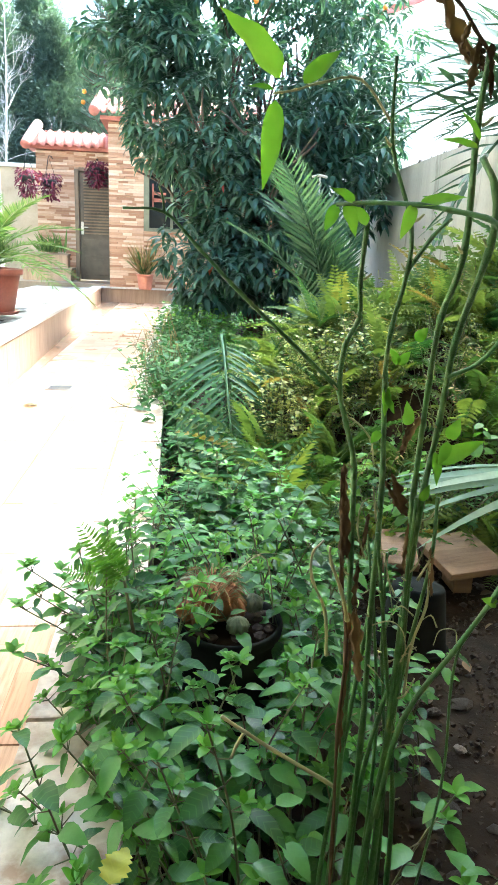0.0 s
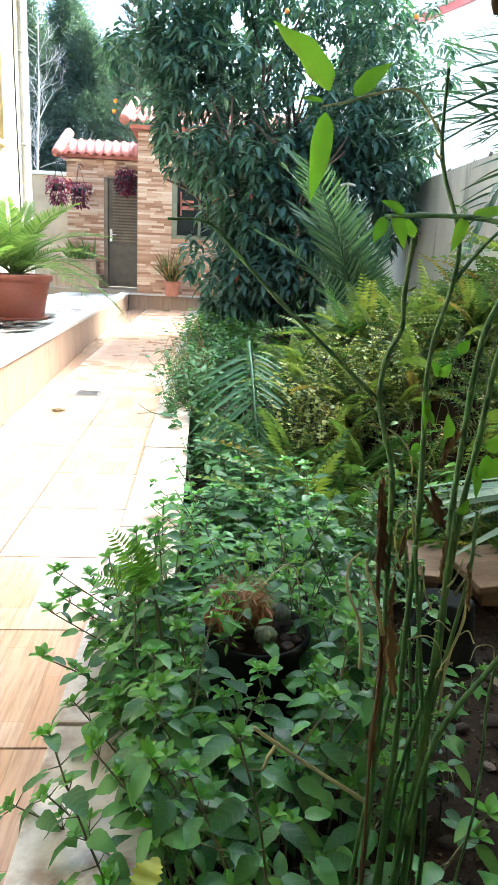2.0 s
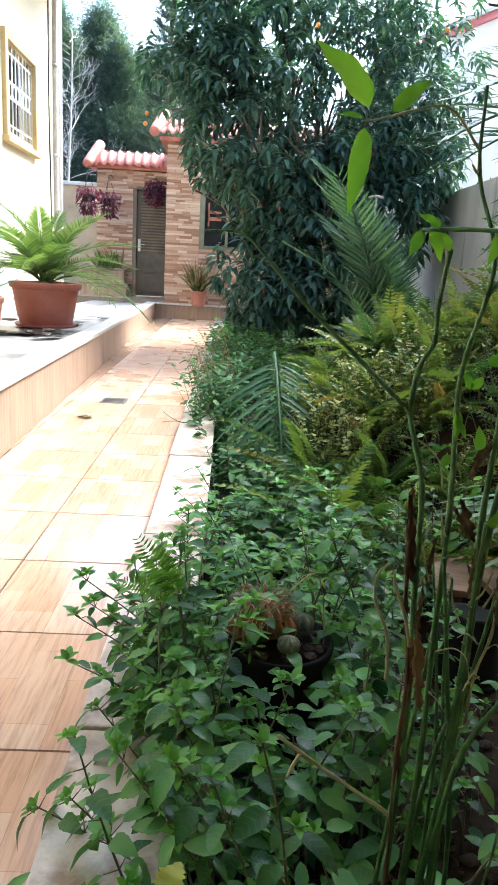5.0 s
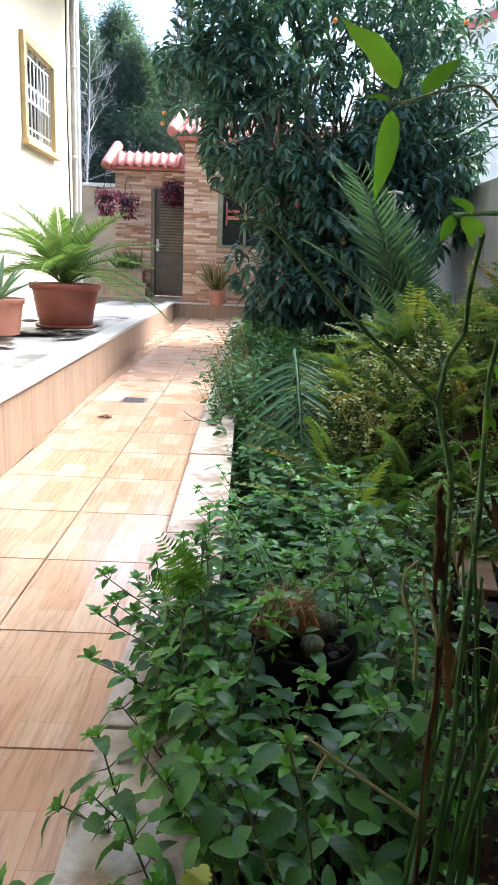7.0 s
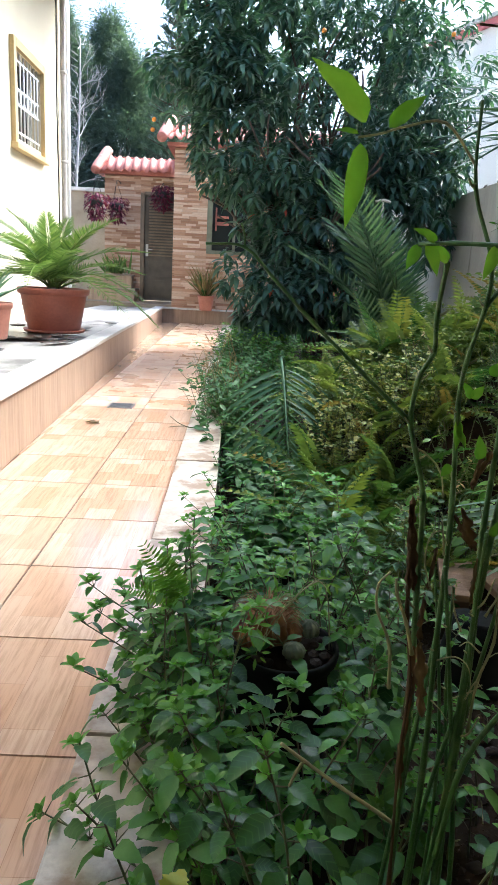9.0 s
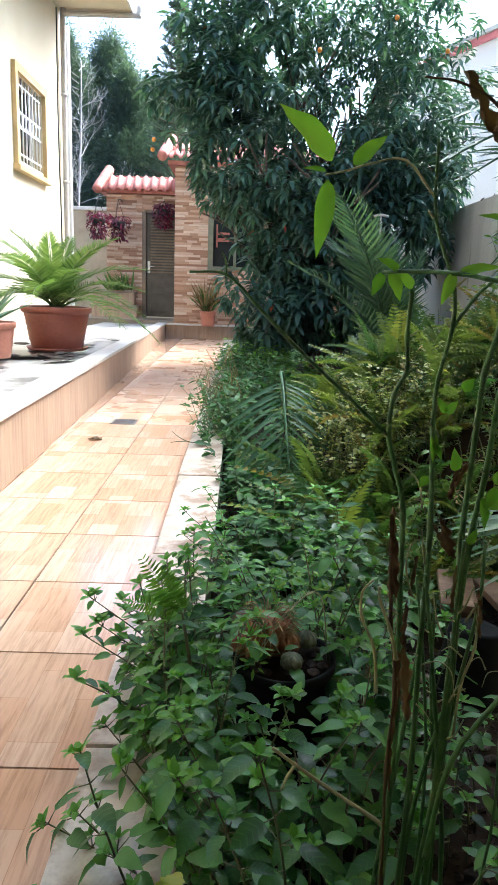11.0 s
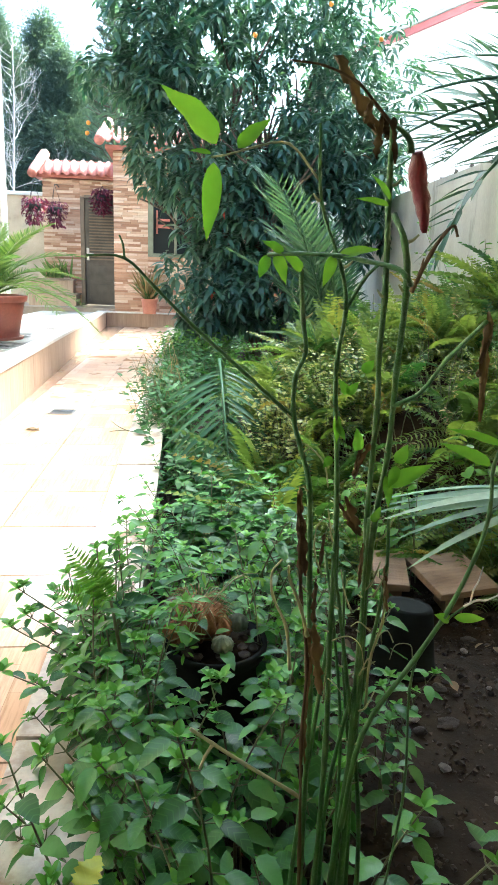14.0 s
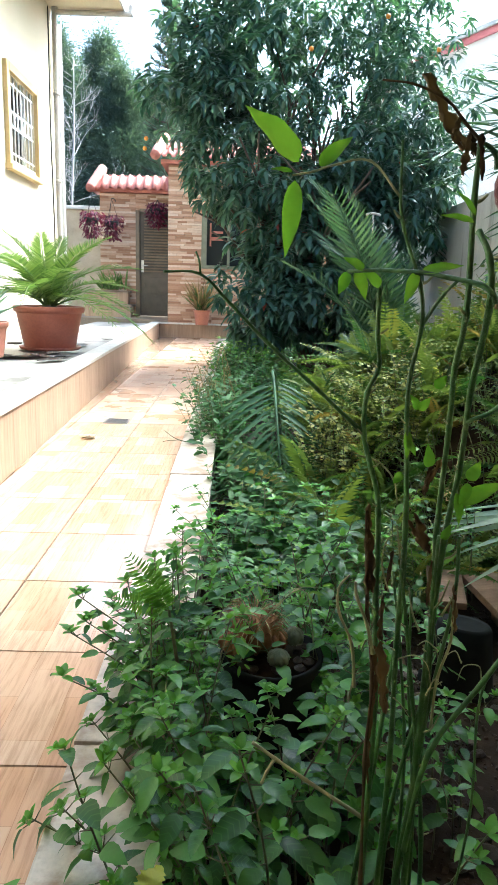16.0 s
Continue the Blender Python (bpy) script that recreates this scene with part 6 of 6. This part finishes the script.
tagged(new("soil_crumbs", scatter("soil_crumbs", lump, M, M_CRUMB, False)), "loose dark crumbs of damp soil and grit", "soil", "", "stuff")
M = []
for k in range(80):
    x, y = rg.uniform(0.6, 1.8), rg.uniform(0.8, 2.8)
    M.append(aim((x, y, -0.085 + 0.05 * noise.noise((x * 2.1, y * 2.1, 0)) + 0.022 * noise.noise((x * 9, y * 9, 3))), (rg.gauss(0, 1), rg.gauss(0, 1), rg.uniform(-0.1, 0.3)), (0, 0, 1), rg.uniform(0.02, 0.055), rg.uniform(-0.8, 0.8)))
tagged(new("leaf_litter", scatter("leaf_litter", leaf_shape(1.0, 0.5, 0.1, 0.5, 4, 0.6), M, M_LITTER)), "scattered dry brown leaf litter on the soil", "leaf litter", "", "stuff")

twig = thing("twig", (0.36, 4.12, 0.05), "thin forked reddish twig lying on the kerb", "twig")
part("stem", stem_mesh("stem", [([(0.08, 0.02, 0.02), (0, 0, 0.01), (-0.07, 0.02, 0.03), (-0.12, 0.05, 0.06)], 0.004, 0.002), ([(-0.03, 0.01, 0.015), (-0.08, -0.03, 0.02), (-0.12, -0.04, 0.015)], 0.003, 0.0015)], M_REDSTEM, 6), twig)
vine = thing("dry_vine", (0.5, 4.95, -0.1), "tangle of pale dry vine stems hanging beside the path", "vine")
rg = random.Random(46)
for k in range(22):
    x, y = rg.uniform(-0.08, 0.2), rg.uniform(-0.5, 0.6)
    h = rg.uniform(0.35, 0.62)
    part("stem", stem_mesh("stem", [([(x, y, 0), (x - 0.03 + rg.gauss(0, 0.03), y + rg.gauss(0, 0.05), h * 0.5), (x - 0.06 + rg.gauss(0, 0.03), y + rg.gauss(0, 0.06), h), (x - 0.1 + rg.gauss(0, 0.03), y + rg.gauss(0, 0.06), h * rg.uniform(0.5, 0.9))], 0.003, 0.0015)], M_STRAW, 4), vine)
pole = thing("standpipe", (1.9, 7.0, -0.1), "thin grey garden standpipe with a T-shaped top", "pipe")
part("riser", stem_mesh("riser", [([(0, 0, 0), (0.005, 0, 0.9), (0, 0, 1.75)], 0.010, 0.010)], M_PIPE, 8), pole)
part("tee", stem_mesh("tee", [([(-0.07, 0, 1.74), (0, 0, 1.755), (0.07, 0, 1.74)], 0.012, 0.012)], M_PIPE, 8), pole)
# clutter on the terrace and the path
M_WET = surface("wet_dirt", [(0.3, (0.05, 0.045, 0.04)), (0.7, (0.13, 0.115, 0.10))], 12, 0.3, 60, 0.2)
for k, (x, y, rx, ry) in enumerate(((-1.12, 6.25, 0.36, 0.24), (-1.45, 6.25, 0.3, 0.3), (-0.85, 5.85, 0.16, 0.07), (-0.98, 7.35, 0.17, 0.10), (-0.8, 8.3, 0.14, 0.1), (-1.2, 5.2, 0.2, 0.08))):
    patch = tagged(new("dirt_patch", lathe("dirt_patch", [(1.0, 0.0), (0.96, 0.003), (0.5, 0.004), (0.01, 0.004)], M_WET, 40, True, 0.5, 60 + k)), "dark damp dirt patch on the terrace screed", "dirt", "dirt patches on the terrace", "stuff")
    patch.matrix_basis = pose(x, y, top_z(y) - 0.012, 0, 0, 30 * k) @ Matrix.Diagonal((rx, ry, 1, 1))
for x, y, r, s in ((-0.93, 6.2, 0.05, 1), (-1.05, 6.05, 0.035, 2), (-1.4, 7.3, 0.06, 3), (-1.5, 7.0, 0.05, 4)):
    st = new("stone", stone_me[s])
    st.matrix_basis = pose(x, y, 0.325 + r * 0.22, 0, 0, 50 * s) @ Matrix.Diagonal((r * 1.5, r, r * 0.5, 1))
    tagged(st, "flat beige stone lying on the terrace", "stone", "stones on the terrace")
drain = thing("drain_cover", (-0.17, 4.95, 0.0), "small square metal floor drain in the path", "drain")
part("frame", boxes("drain_frame", M_STEEL, (-0.085, 0.085, -0.085, -0.07, 0.0, 0.006), (-0.085, 0.085, 0.07, 0.085, 0.0, 0.006), (-0.085, -0.07, -0.07, 0.07, 0.0, 0.006), (0.07, 0.085, -0.07, 0.07, 0.0, 0.006)), drain)
part("well", boxes("drain_well", M_DARK, (-0.07, 0.07, -0.07, 0.07, 0.0, 0.003)), drain)
for k in range(5):
    part("grate_bar", boxes("grate_bar", M_STEEL, (-0.07, 0.07, -0.055 + k * 0.026, -0.043 + k * 0.026, 0.003, 0.006)), drain)
dry = thing("dry_leaf", (-0.2, 4.35, 0.004), "curled dry brown leaf lying on the path", "leaf")
v, f = leaf_shape(0.11, 0.06, 0.0, 0.5, 6, 0.6, 0.0, 0.2)
part("blade", mesh_of("blade", v, f, M_DRY), dry, at=pose(0, 0, 0, 0, 0, 70))

# ---- paving pieces: path tiles, kerb slabs, facing and caps ----
def tile_mesh(w, d, gap=0.0028, mat=M_TILE):
    return boxes("tile", mat, (-w / 2 + gap, w / 2 - gap, -d / 2 + gap, d / 2 - gap, -0.01, 0.0))


full, right_cut = tile_mesh(T, T), tile_mesh(0.347, T)
full_check, cut_check = tile_mesh(T, T, mat=M_CHECK), tile_mesh(0.347, T, mat=M_CHECK)
j0 = -12
for j in range(j0, 25):
    y = 2.75 + (j + 0.5) * T
    if y > 13.0:
        break
    part("tile", full if y < 4.85 else full_check, path_floor, at=(-T / 2 - 0.012, y, 0))
    part("tile", right_cut if y < 4.85 else cut_check, path_floor, at=(0.1615, y, 0))
    w = -T - 0.012 - edge_x(y) - 0.002
    if w > 0.006:
        part("tile", tile_mesh(w, T), path_floor, at=(-T - 0.012 - w / 2, y, 0))
kerb = structure("kerb", boxes("kerb_core", M_GROUT, (0.345, 0.535, -2.5, 13.0, -0.15, 0.012)), "weathered marble kerb slabs edging the planted bed", "kerb")
rg = random.Random(12)
slab = boxes("kerb_slab", M_MARBLE, (-0.1, 0.1, -0.495, 0.495, 0.013, 0.045), bevel=0.005)
for k in range(15):
    part("slab", slab, kerb, at=pose(0.441 + rg.uniform(-0.003, 0.003), -2.4 + k * 1.0 + 0.37, rg.uniform(0, 0.004), 0, 0, rg.uniform(-0.3, 0.3)))
retaining = structure("wall_terrace", mesh_of("retaining_core", [(edge_x(-2.6) - 0.005, -2.6, -0.1), (edge_x(13) - 0.005, 13.0, -0.1), (edge_x(13) - 0.005, 13.0, 0.24), (edge_x(-2.6) - 0.005, -2.6, 0.33)], [(0, 1, 2, 3)], M_GROUT, False), "low terrace wall faced with beige wood-print tiles", "retaining wall")
lean_deg = math.degrees(math.atan(0.034))
for k in range(36):
    y = -2.4 + k * T + T / 2
    h = top_z(y) - 0.03
    part("facing_tile", boxes("facing_tile", M_FACING, (-0.004, 0.006, -T / 2 + 0.001, T / 2 - 0.001, 0.001, h)), retaining, at=pose(edge_x(y), y, 0, 0, 0, lean_deg))
for k in range(16):
    y = -2.1 + k * 0.98
    part("cap_slab", boxes("cap_slab", M_CAP, (-0.14, 0.022, -0.488, 0.488, -0.03, 0.0), bevel=0.004), retaining, at=pose(edge_x(y), y, top_z(y), -0.46, 0, lean_deg))
end_wall = structure("wall_path_end", boxes("end_core", M_GROUT, (-0.78, 0.6, 13.01, 13.05, -0.1, 0.24)), "low beige step closing the end of the path", "retaining wall")
for k in range(3):
    part("facing_tile", boxes("facing_tile", M_FACING, (-0.215, 0.215, -0.008, 0.0, 0.001, 0.24)), end_wall, at=(-0.55 + k * T, 13.008, 0))
    part("cap_slab", boxes("cap_slab", M_CAP, (-0.213, 0.213, -0.03, 0.12, 0.0, 0.03), bevel=0.004), end_wall, at=(-0.55 + k * T, 13.0, 0.242))
